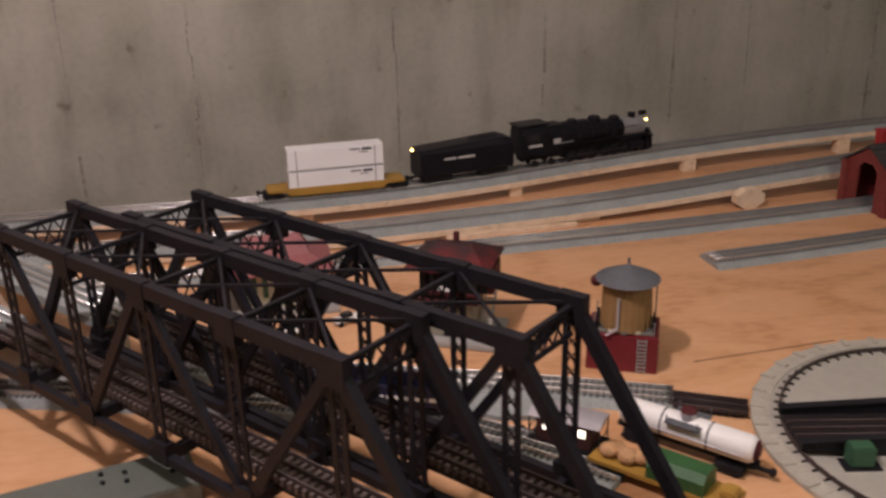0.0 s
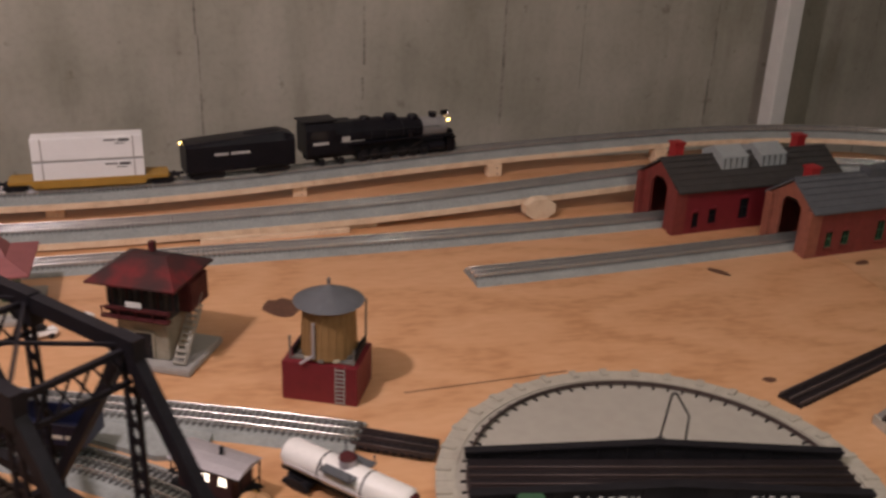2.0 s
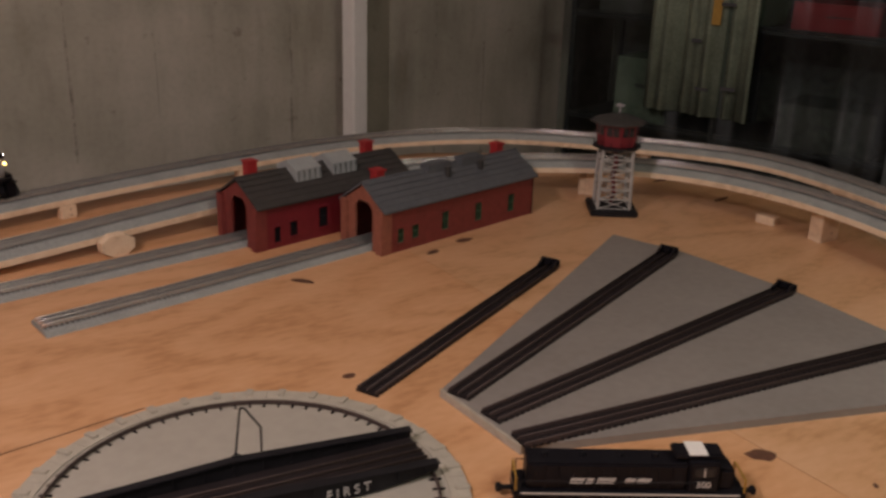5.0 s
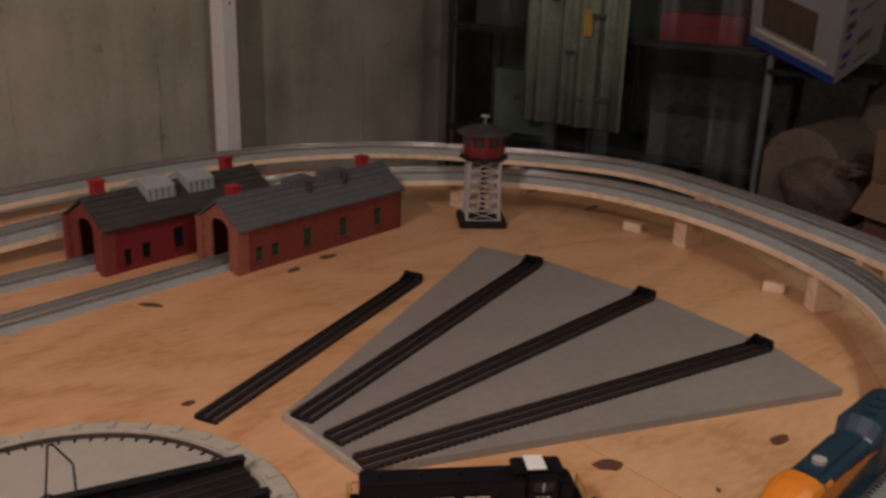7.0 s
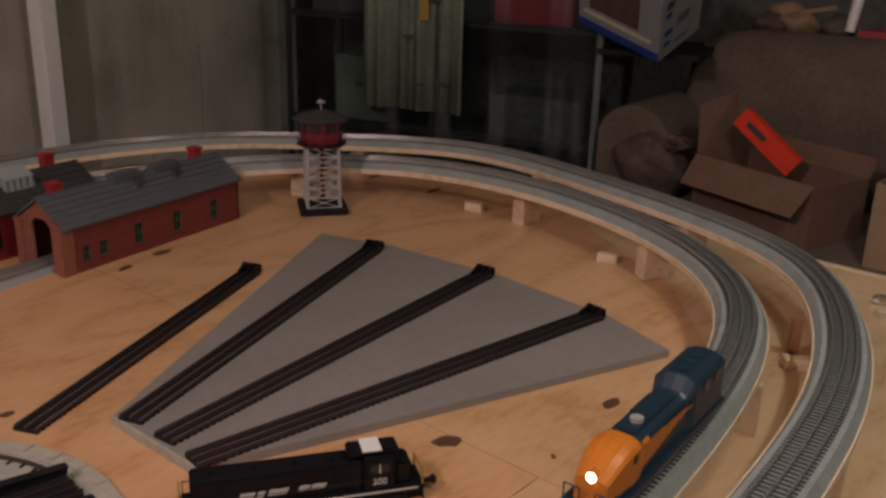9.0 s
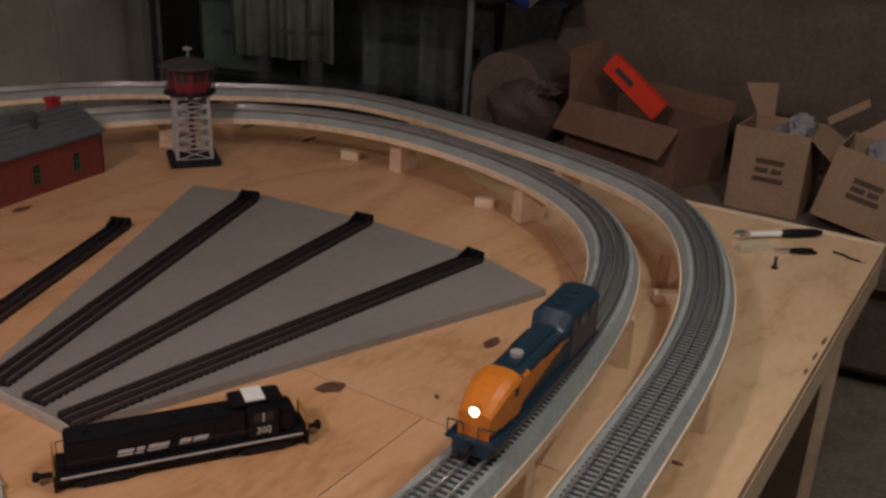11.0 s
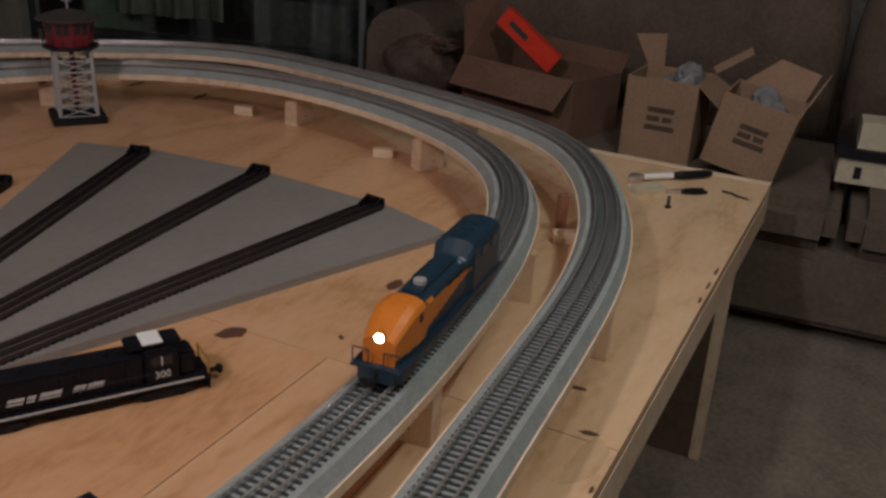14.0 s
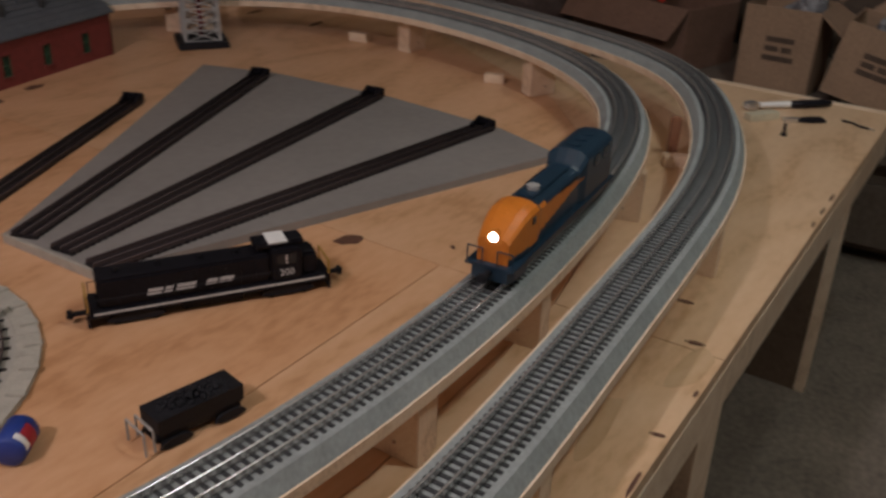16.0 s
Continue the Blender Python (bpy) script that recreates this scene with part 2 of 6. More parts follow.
def clear_sheet():
    """Smoky clear plastic: mostly see-through, with a soft shine."""
    m, nt, p, node = nodes_of("clear_plastic")
    see = nt.nodes.new("ShaderNodeBsdfTransparent")
    see.inputs[0].default_value = (0.78, 0.82, 0.81, 1)
    shine = nt.nodes.new("ShaderNodeBsdfGlossy")
    shine.inputs["Roughness"].default_value = 0.38
    mix = nt.nodes.new("ShaderNodeMixShader")
    mix.inputs[0].default_value = 0.018
    nt.links.new(see.outputs[0], mix.inputs[1])
    nt.links.new(shine.outputs[0], mix.inputs[2])
    nt.links.new(mix.outputs[0], nt.nodes["Material Output"].inputs[0])
    return m


SHEET = clear_sheet()
LAMP_WHITE = glow("lit_headlamp", (1.0, 0.95, 0.85), 25.0)
LAMP_AMBER = glow("lit_marker", (1.0, 0.6, 0.15), 12.0)

def stained_roof():
    """Dull red roof with sooty patches."""
    m, nt, p, node = nodes_of("stained_roof", 0.65)
    co = node("ShaderNodeTexCoord")
    soot = node("ShaderNodeTexNoise", [("Vector", co.outputs["Object"])])
    soot.inputs["Scale"].default_value, soot.inputs["Detail"].default_value = 17, 5
    nt.links.new(ramp_of(nt, soot.outputs[0], [(0.40, (0.03, 0.02, 0.02)), (0.52, (0.06, 0.02, 0.02)), (0.66, (0.15, 0.02, 0.022))]), p.inputs["Base Color"])
    p.inputs["Specular IOR Level"].default_value = 0.2
    return m


ROOF_STAINED = stained_roof()
CABIN_GLOW = glow("lit_cabin_window", (1.0, 0.85, 0.6), 3.0)

# ---- building helpers ----
def box(bm, x0, x1, y0, y1, z0, z1, bevel=0.0):
    vs = [bm.verts.new((x, y, z)) for x in (x0, x1) for y in (y0, y1) for z in (z0, z1)]
    fs = [bm.faces.new([vs[i] for i in f]) for f in ((0, 1, 3, 2), (4, 6, 7, 5), (0, 4, 5, 1), (2, 3, 7, 6), (0, 2, 6, 4), (1, 5, 7, 3))]
    if bevel:
        bmesh.ops.bevel(bm, geom=list({e for f in fs for e in f.edges}), offset=bevel, segments=2, affect="EDGES")
    return vs


def part(name, bm, material, parent=None, label="", smooth=False):
    me = bpy.data.meshes.new(name)
    bmesh.ops.recalc_face_normals(bm, faces=bm.faces)
    bm.to_mesh(me)
    bm.free()
    if smooth:
        for f in me.polygons:
            f.use_smooth = True
    for m in material if isinstance(material, (list, tuple)) else (material,):
        me.materials.append(m)
    ob = new(name, me)
    ob.parent = parent
    if label:
        tagged(ob, label)
    return ob


def boxpart(name, dims, material, parent=None, label="", bevel=0.0):
    bm = bmesh.new()
    box(bm, *dims, bevel=bevel)
    return part(name, bm, material, parent, label)


def prism(bm, pts, z0, z1):
    """An upright prism over a plan outline."""
    lo, hi = [bm.verts.new((x, y, z0)) for x, y in pts], [bm.verts.new((x, y, z1)) for x, y in pts]
    n = len(pts)
    bm.faces.new(lo[::-1])
    bm.faces.new(hi)
    for i in range(n):
        bm.faces.new((lo[i], lo[(i + 1) % n], hi[(i + 1) % n], hi[i]))


def empty(name, m, label="", category="", group="", kind=""):
    ob = new(name)
    ob.matrix_world = m
    return tagged(ob, label, category, group, kind)


def spline(pts, step=0.02):
    """Even points along a smooth curve through pts."""
    P = [Vector(p) for p in pts]
    P = [2 * P[0] - P[1]] + P + [2 * P[-1] - P[-2]]
    out = []
    for i in range(1, len(P) - 2):
        a, b, c, d = P[i - 1 : i + 3]
        n = max(2, int((c - b).length / 0.004))
        for k in range(n):
            t = k / n
            out.append(0.5 * (2 * b + (c - a) * t + (2 * a - 5 * b + 4 * c - d) * t * t + (3 * b - a - 3 * c + d) * t ** 3))
    for _ in range(30):
        out = [out[0]] + [(out[max(i - 8, 0)] + out[i] * 2 + out[min(i + 8, len(out) - 1)]) / 4 if 8 <= i < len(out) - 8 else out[i] for i in range(1, len(out) - 1)] + [out[-1]]
    even, left = [out[0]], 0.0
    for a, b in zip(out, out[1:]):
        left += (b - a).length
        if left >= step:
            even.append(b)
            left = 0.0
    return even


def sweep(bm, line, profile):
    """Sweeps a profile of (across, up) points along a line; across is to the right."""
    rings = []
    for i, p in enumerate(line):
        d = (line[min(i + 1, len(line) - 1)] - line[max(i - 1, 0)]).normalized()
        r = Vector((d.y, -d.x, 0)).normalized()
        rings.append([bm.verts.new(p + r * a + Vector((0, 0, b))) for a, b in profile])
    n = len(profile)
    for a, b in zip(rings, rings[1:]):
        for k in range(n):
            bm.faces.new((a[k], a[(k + 1) % n], b[(k + 1) % n], b[k]))
    bm.faces.new(rings[0][::-1])
    bm.faces.new(rings[-1])


def beam(bm, a, b, w, h=None):
    """A straight bar from a to b; w across, h up."""
    a, b, h = Vector(a), Vector(b), h or w
    d = (b - a).normalized()
    r = d.cross(Vector((0, 0, 1)))
    r = r.normalized() if r.length > 1e-4 else Vector((1, 0, 0))
    u = r.cross(d).normalized()
    ends = [[bm.verts.new(p + r * (x * w / 2) + u * (y * h / 2)) for x, y in ((-1, -1), (1, -1), (1, 1), (-1, 1))] for p in (a, b)]
    bm.faces.new(ends[0][::-1])
    bm.faces.new(ends[1])
    for i in range(4):
        bm.faces.new((ends[0][i], ends[0][(i + 1) % 4], ends[1][(i + 1) % 4], ends[1][i]))


def rod(bm, a, b, r, r2=None, n=10):
    """A round bar or cone from a to b."""
    a, b = Vector(a), Vector(b)
    m = Matrix.Translation((a + b) / 2) @ (b - a).to_track_quat("Z", "Y").to_matrix().to_4x4()
    bmesh.ops.create_cone(bm, cap_ends=True, segments=n, radius1=r, radius2=r if r2 is None else r2, depth=(b - a).length, matrix=m)


def loft(bm, rings, colour=None):
    """Skins closed rings of equal count; colour(centre) gives a face's material slot."""
    rows = [[bm.verts.new(p) for p in ring] for ring in rings]
    n = len(rows[0])
    fs = [bm.faces.new(rows[0][::-1]), bm.faces.new(rows[-1])]
    for a, b in zip(rows, rows[1:]):
        for k in range(n):
            fs.append(bm.faces.new((a[k], a[(k + 1) % n], b[(k + 1) % n], b[k])))
    if colour:
        for f in fs:
            f.material_index = colour(f.calc_center_median())


def quick(name, material, parent, make, label="", smooth=False):
    bm = bmesh.new()
    make(bm)
    return part(name, bm, material, parent, label, smooth)


def words(text, size, material, parent, m, depth=0.0006):
    """Raised lettering in the built-in font, as a mesh."""
    c = bpy.data.curves.new("lettering", "FONT")
    c.body, c.size, c.extrude, c.align_x = text, size, depth, "CENTER"
    tmp = bpy.data.objects.new("lettering", c)
    me = bpy.data.meshes.new_from_object(tmp)
    bpy.data.objects.remove(tmp)
    me.materials.append(material)
    ob = new("lettering", me)
    ob.parent, ob.matrix_local = parent, m
    return ob


def along(line, s, side=0.0):
    """The pose at s metres along a line, x ahead."""
    for a, b in zip(line, line[1:]):
        d = (b - a).length
        if s <= d:
            break
        s -= d
    p, d = a + (b - a) * (s / max(d, 1e-6)), (b - a).normalized()
    return pose(p.x, p.y, p.z, 0, -math.degrees(math.asin(d.z)), math.degrees(math.atan2(d.y, d.x))) @ pose(0, side, 0)


# ---- structure ----
FLOOR, TOP = -0.455, 1.95
tagged(boxpart("floor", (-3.2, 4.6, -2.6, 4.0, FLOOR - 0.05, FLOOR), CARPET), "worn gray-brown basement carpet with lighter patches", "floor", kind="structure")
# ceiling, south and west walls are unseen, kept pale to bounce fill
tagged(boxpart("ceiling", (-3.2, 4.6, -2.6, 4.0, TOP, TOP + 0.05), CEILING), "unseen basement ceiling, pale to bounce light", "ceiling", kind="structure")
tagged(boxpart("wall_south", (-3.2, 4.6, -2.7, -2.6, FLOOR, TOP), CONCRETE), "unseen concrete wall behind the camera, pale to bounce light", "wall", kind="structure")
tagged(boxpart("wall_west", (-3.3, -3.2, -2.7, 4.0, FLOOR, TOP), CONCRETE), "unseen concrete side wall, pale to bounce light", "wall", kind="structure")
tagged(boxpart("wall_east", (4.6, 4.7, -2.7, 4.0, FLOOR, TOP), SHADED_WALL), "wall at the room's far end, its shade put in the colour", "wall", kind="structure")
wall = tagged(boxpart("wall_north", (-4.6, 2.12, 0, 0.2, FLOOR, TOP), CONCRETE), "stained bare poured concrete basement wall", "wall", kind="structure")
wall.matrix_world = pose(1.0, 2.56, 0, 0, 0, 9.5)
rng = random.Random(4)
for x in (-1.68, -1.38, -0.85, -0.42, -0.01, 0.24, 0.70, 1.33, 1.58):
    # form-board joints: shallow uneven ridges down the wall
    bm = bmesh.new()
    z = FLOOR
    while z < TOP:
        z1, w = min(z + rng.uniform(0.03, 0.2), TOP), rng.uniform(0.0006, 0.0045)
        dx = rng.uniform(-0.003, 0.003)
        if rng.random() < 0.8:
            box(bm, x + dx - w, x + dx + w, -0.0015, 0.001, z, z1)
        z = z1
    part("form_joint", bm, SEAM, wall)
tagged(boxpart("wall_recess", (2.12, 4.2, 0.35, 0.4, FLOOR, TOP), SHADED_WALL), "alcove beyond the concrete wall's end, its shade put in the colour", "wall", kind="structure").matrix_world = pose(1.0, 2.56, 0, 0, 0, 9.5)

# fittings for the unseen bulbs; cords, sockets and cone shade are added
for x, y, z, power, tint in BULBS:
    bulb = empty("unseen_bulb", pose(x, y, TOP), "unseen light bulb on a black cord from a white socket", "lamp", "ceiling bulbs")
    quick("socket", WHITE, bulb, lambda bm: rod(bm, (0, 0, -0.03), (0, 0, 0), 0.05, 0.055, 20))
    if TOP - z > 0.2:
        quick("cord", BLACK_MATT, bulb, lambda bm: rod(bm, (0, 0, z - TOP + 0.07), (0, 0, -0.03), 0.004, n=8))
    if x > 1.5:
        quick("shade", WHITE, bulb, lambda bm: bmesh.ops.create_cone(bm, cap_ends=False, segments=32, radius1=0.11, radius2=0.03, depth=0.1, matrix=pose(0, 0, z - TOP + 0.06)), "added white cone shade round the unseen spot")

post = empty("wall_post", pose(1.88, 2.602, 0, 0, 0, 9.5), "white painted upright board against the concrete wall", "post")
quick("board", WHITE, post, lambda bm: box(bm, -0.028, 0.028, -0.03, 0.03, FLOOR, TOP, 0.003))
for z in (0.42, 0.98, 1.6):
    quick("nail", BLACK_MATT, post, lambda bm: rod(bm, (0.004, -0.0315, z), (0.004, -0.03, z), 0.004, n=8))

# ---- the layout table ----
table = empty("layout_table", pose(0, 0, 0), "large plywood layout table with knots, pine edge boards and legs", "table")
# split along the inner track; outlines beyond it carry the painted lamplight
SHEETS = [
    [(-1.3, 0.447), (1.369, 0.447), (1.369, 2.18), (1.0, 2.135), (0.65, 2.06), (0.24, 1.935), (-0.1, 1.875), (-1.3, 1.835)],
    [(1.3705, 0.2865), (1.73, 0.3565), (2.075, 0.6515), (2.425, 1.2015), (2.445, 1.55), (2.2, 1.95), (1.85, 2.14), (1.45, 2.19), (1.3705, 2.18)],
    [(0.385, 0.4455), (0.55, 0.3665), (0.75, 0.3035), (1.0, 0.2775), (1.369, 0.2865), (1.369, 0.4455)],
    [(-1.3, 0.0585), (1.369, 0.0820), (1.369, 0.285), (1.0, 0.276), (0.75, 0.302), (0.55, 0.365), (0.383, 0.4455), (-1.3, 0.4455)],
    [(1.3705, 0.0820), (2.40, 0.0915), (2.425, 1.2), (2.075, 0.65), (1.73, 0.355), (1.3705, 0.285)],
]
for outline, ply in zip(SHEETS, (PLY, PLY_HALF_LIT, PLY_HALF_LIT, PLY_LIT, PLY_LIT)):
    quick("plywood_sheet", ply, table, lambda bm: prism(bm, outline, -0.018, 0.0))
quick("edge_board", PINE, table, lambda bm: prism(bm, [(-1.3, 0.0575), (2.40, 0.0905), (2.40, 0.1085), (-1.3, 0.0755)], -0.076, -0.0185))
for dims in ((2.401, 2.42, 0.0915, 0.6, -0.085, 0.0012), (2.38, 2.40, 0.11, 1.5, -0.085, -0.019), (-1.3, 2.38, 0.9, 0.938, -0.085, -0.019)):
    boxpart("edge_board", dims, PINE, table, bevel=0.001)
for x0, x1, y0, y1 in ((2.078, 2.103, 0.0885, 0.1065), (1.325, 1.408, 0.0825, 0.1005), (1.325, 1.343, 0.101, 0.125), (0.28, 0.32, 0.073, 0.091), (-0.92, -0.88, 0.062, 0.08), (2.321, 2.359, 1.45, 1.467), (1.181, 1.219, 1.95, 1.967), (-0.219, -0.181, 1.72, 1.737)):
    boxpart("leg", (x0, x1, y0, y1, FLOOR, -0.0765 if y0 < 1 else -0.0855), PINE, table, bevel=0.001)
boxpart("leg_panel", (2.080, 2.100, 0.107, 0.42, FLOOR, -0.019), SHADED_PANEL, table, "brown panel behind the leg, darkened by shade in its colour", bevel=0.001)
for x, y, rx, ry, turn in ((1.507, 1.46, 0.022, 0.010, 0), (1.411, 1.431, 0.018, 0.008, 20), (2.246, 1.395, 0.030, 0.008, 10), (2.245, 1.595, 0.03, 0.008, 0), (1.592, 0.481, 0.018, 0.010, 0),
                           (1.356, 0.580, 0.022, 0.013, -30), (1.006, 1.047, 0.011, 0.007, 0), (1.112, 1.42, 0.024, 0.010, -50), (0.331, 1.362, 0.029, 0.036, 10), (1.384, 0.119, 0.004, 0.011, 12), (1.206, 0.092, 0.003, 0.008, 8), (1.128, 0.0835, 0.02, 0.0022, 3), (1.291, 0.0855, 0.006, 0.0025, 0), (1.905, 0.093, 0.018, 0.0022, 1), (1.845, 0.0925, 0.016, 0.002, 0), (1.79, 0.092, 0.01, 0.002, 1), (1.466, 0.162, 0.004, 0.012, 8), (1.42, 0.46, 0.006, 0.003, 40), (1.30, 0.33, 0.02, 0.003, 0)):
    # knots and filled holes, in the sheet's face
    pts = [(rx * math.cos(a) * rng.uniform(0.75, 1.15), ry * math.sin(a) * rng.uniform(0.75, 1.15)) for a in (math.tau * i / 14 for i in range(14))]
    quick("knot", KNOT, table, lambda bm: prism(bm, pts, 0.0002, 0.0009)).matrix_local = pose(x, y, 0, 0, 0, turn)
for x, y, rx, ry, turn in ((1.335, 0.105, 0.045, 0.018, -8), (1.19, 0.145, 0.055, 0.014, 5)):
    # darker olive patches, thin as varnish
    pts = [(rx * math.cos(a) * (1 + 0.16 * math.sin(3 * a + x * 9)), ry * math.sin(a) * (1 + 0.2 * math.sin(2 * a + 1))) for a in (math.tau * i / 28 for i in range(28))]
    quick("dark_mark", OLIVE_PLY, table, lambda bm: prism(bm, pts, 0.0001, 0.0003)).matrix_local = pose(x, y, 0, 0, 0, turn)
quick("pencil_line", LINE, table, lambda bm: beam(bm, (0.484, 1.079, 0.0004), (0.722, 1.108, 0.0004), 0.0018, 0.0008))

# ---- raised tracks ----
INNER = [(-0.9, 1.64, 0.03), (-0.06, 1.67, 0.03), (0.21, 1.70, 0.032), (0.572, 1.737, 0.04), (1.05, 1.815, 0.06), (1.45, 1.845, 0.075), (1.875, 1.665, 0.09),
         (2.015, 1.575, 0.09), (2.155, 1.37, 0.095), (2.187, 1.06, 0.1), (2.135, 0.815, 0.1), (2.071, 0.644, 0.1), (1.975, 0.508, 0.1), (1.882, 0.424, 0.1), (1.722, 0.354, 0.1), (1.56, 0.316, 0.1),
         (1.375, 0.292, 0.1), (1.2, 0.277, 0.1), (1.0, 0.276, 0.1), (0.75, 0.302, 0.1), (0.55, 0.365, 0.1), (0.38, 0.46, 0.1), (0.262, 0.568, 0.1)]
OUTER = [(-0.9, 1.79, 0.05), (-0.1, 1.823, 0.05), (0.24, 1.883, 0.05), (0.66, 2.01, 0.052), (1.02, 2.085, 0.058), (1.47, 2.145, 0.065), (1.8, 2.11, 0.07),
         (2.075, 1.965, 0.075), (2.2, 1.785, 0.08), (2.417, 1.46, 0.085), (2.397, 1.19, 0.09), (2.305, 0.85, 0.095), (2.21, 0.605, 0.1), (2.125, 0.42, 0.1), (1.93, 0.294, 0.1),
         (1.735, 0.221, 0.1), (1.585, 0.190, 0.1), (1.4, 0.175, 0.1), (1.2, 0.1645, 0.1), (1.0, 0.150, 0.1), (0.8, 0.148, 0.1), (0.62, 0.185, 0.1), (0.44, 0.275, 0.1), (0.25, 0.425, 0.1), (0.104, 0.558, 0.1)]
INNER_LINE, OUTER_LINE = spline(INNER), spline(OUTER)


def tie_mesh(material):
    bm = bmesh.new()
    box(bm, -0.0017, 0.0017, -0.0222, 0.0222, 0, 0.0013)
    me = bpy.data.meshes.new("tie")
    bm.to_mesh(me)
    bm.free()
    me.materials.append(material)
    return me


TIE_MESH, TIE_MESH_GRAY = tie_mesh(TIE), tie_mesh(TIE_GRAY)


def ties_on(line, parent, near, gap=0.0088, material=None, mesh=None):
    """Ties along a line: those for which near(place) holds are pieces of their own, the rest one mesh."""
    total = sum((b - a).length for a, b in zip(line, line[1:]))
    rest = bmesh.new()
    count = 0
    for i in range(int(total / gap)):
        m = along(line, i * gap + 0.004)
        if near(m.translation) and count < 290:
            ob = new("tie", mesh or TIE_MESH)
            ob.parent, ob.matrix_local = parent, m
            count += 1
        else:
            vs = box(rest, -0.0017, 0.0017, -0.0222, 0.0222, 0, 0.0013)
            for v in vs:
                v.co = m @ v.co
    if len(rest.verts):
        tagged(part("tie_bed", rest, material or TIE, parent), kind="stuff")


def rails_on(line, parent, z=0.003, material=None, offsets=(-0.016, 0, 0.016)):
    """Rails with a wide foot, thin web and rounded head."""
    head = [(0.0013 * math.cos(a), 0.0039 + 0.0013 * math.sin(a)) for a in (math.pi * k / 6 for k in range(7))]
    for o in offsets:
        prof = [(o + x, z + h) for x, h in [(-0.0019, -0.0018), (0.0019, -0.0018), (0.0007, 0.0004), (0.0007, 0.0028)] + head + [(-0.0007, 0.0028), (-0.0007, 0.0004)]]
        quick("rail", material or STEEL, parent, lambda bm: sweep(bm, line, prof), smooth=True)


def raised_track(line, label):
    t = empty("raised_track", pose(0, 0, 0), label, "model track", "raised loop tracks")
    for nm, prof, m in (("roadbed", [(-0.037, -0.014), (0.037, -0.014), (0.0285, 0), (-0.0285, 0)], GRAY_ROADBED), ("subroadbed", [(-0.039, -0.026), (0.039, -0.026), (0.039, -0.014), (-0.039, -0.014)], PINE)):
        quick(nm, m, t, lambda bm: sweep(bm, line, prof))
    rails_on(line, t)
    ties_on(line, t, lambda p: p.y < 0.62 and p.x > 0.7)
    return t


raised_track(INNER_LINE, "three-rail track on gray roadbed raised on pine risers, inner loop")
raised_track(OUTER_LINE, "three-rail track on gray roadbed raised on pine risers, outer loop")


def riser(x, y, top, w=0.034, d=0.02, turn=0.0, foot=True):
    """A cut pine block that carries the roadbed."""
    r = empty("riser", pose(x, y, 0, 0, 0, turn), "cut pine riser block under the raised roadbed", "wood block", "risers")
    boxpart("upright", (-w / 2, w / 2, -d / 2, d / 2, 0, top), PINE, r, bevel=0.001)
    if foot:
        boxpart("brace", (-w / 2 + 0.004, w / 2 - 0.004, d / 2 + 0.0005, d / 2 + 0.016, 0, top * 0.8), PINE, r, bevel=0.001)
        for z in (0.25, 0.75):
            quick("screw", STEEL, r, lambda bm: rod(bm, (0.004, -d / 2 - 0.0012, top * z), (0.004, -d / 2, top * z), 0.002, n=8))


for x, y, top, turn, w in ((-0.09, 1.82, 0.0235, 0, 0.035), (0.384, 1.905, 0.0235, 10, 0.03), (0.837, 2.012, 0.028, 14, 0.034), (1.28, 2.09, 0.035, 10, 0.034), (1.995, 1.605, 0.0635, -40, 0.03), (2.2, 1.07, 0.0735, -88, 0.036), (2.088, 0.69, 0.0735, -62, 0.036),
                           (1.645, 0.325, 0.0735, -77, 0.07), (1.275, 0.282, 0.0735, -88, 0.07), (1.045, 0.277, 0.0735, -90, 0.07), (1.55, 0.183, 0.0735, -82, 0.07), (1.03, 0.153, 0.0735, -86, 0.07), (2.245, 0.69, 0.069, 70, 0.04), (2.385, 1.16, 0.0635, 84, 0.04), (2.28, 1.69, 0.054, -55, 0.04)):
    if x > 1.9 or y < 0.5:
        # broad face across the track
        line = INNER_LINE if min((p.xy - Vector((x, y))).length for p in INNER_LINE) < min((p.xy - Vector((x, y))).length for p in OUTER_LINE) else OUTER_LINE
        k = min(range(1, len(line) - 1), key=lambda i: (line[i].xy - Vector((x, y))).length)
        d = line[k - 1] - line[k + 1]
        turn, w = math.degrees(math.atan2(d.y, d.x)) - 90, 0.058
    riser(x, y, top, w, turn=turn)
for x, y, turn, dims in ((0.49, 1.713, 8, (-0.035, 0.035, -0.012, 0.012, 0, 0.0125)), (0.67, 1.77, 8, (-0.014, 0.014, -0.01, 0.01, 0, 0.015)), (0.06, 1.67, 4, (-0.013, 0.013, -0.012, 0.012, 0, 0.0035)), (2.185, 1.212, -80, (-0.022, 0.022, -0.012, 0.012, 0, 0.02)), (2.10, 0.80, -65, (-0.02, 0.02, -0.01, 0.01, 0, 0.018)), (2.03, 1.55, 20, (-0.014, 0.014, -0.014, 0.014, 0, 0.035)), (1.886, 0.335, -57, (-0.019, 0.019, -0.012, 0.012, 0, 0.018))):
    tagged(boxpart("wood_block", dims, PINE, bevel=0.001), "small offcut pine block on the plywood table", "wood block", "wood blocks").matrix_world = pose(x, y, 0, 0, 0, turn)
tagged(boxpart("riser_stick", (-0.005, 0.005, -0.008, 0.008, 0, 0.0735), SHADED_STICK, bevel=0.0005), "thin upright wood stick under the roadbed, reddish shade in its colour", "wood strip").matrix_world = pose(1.905, 0.349, 0, 0, 0, 35)
bm = bmesh.new()
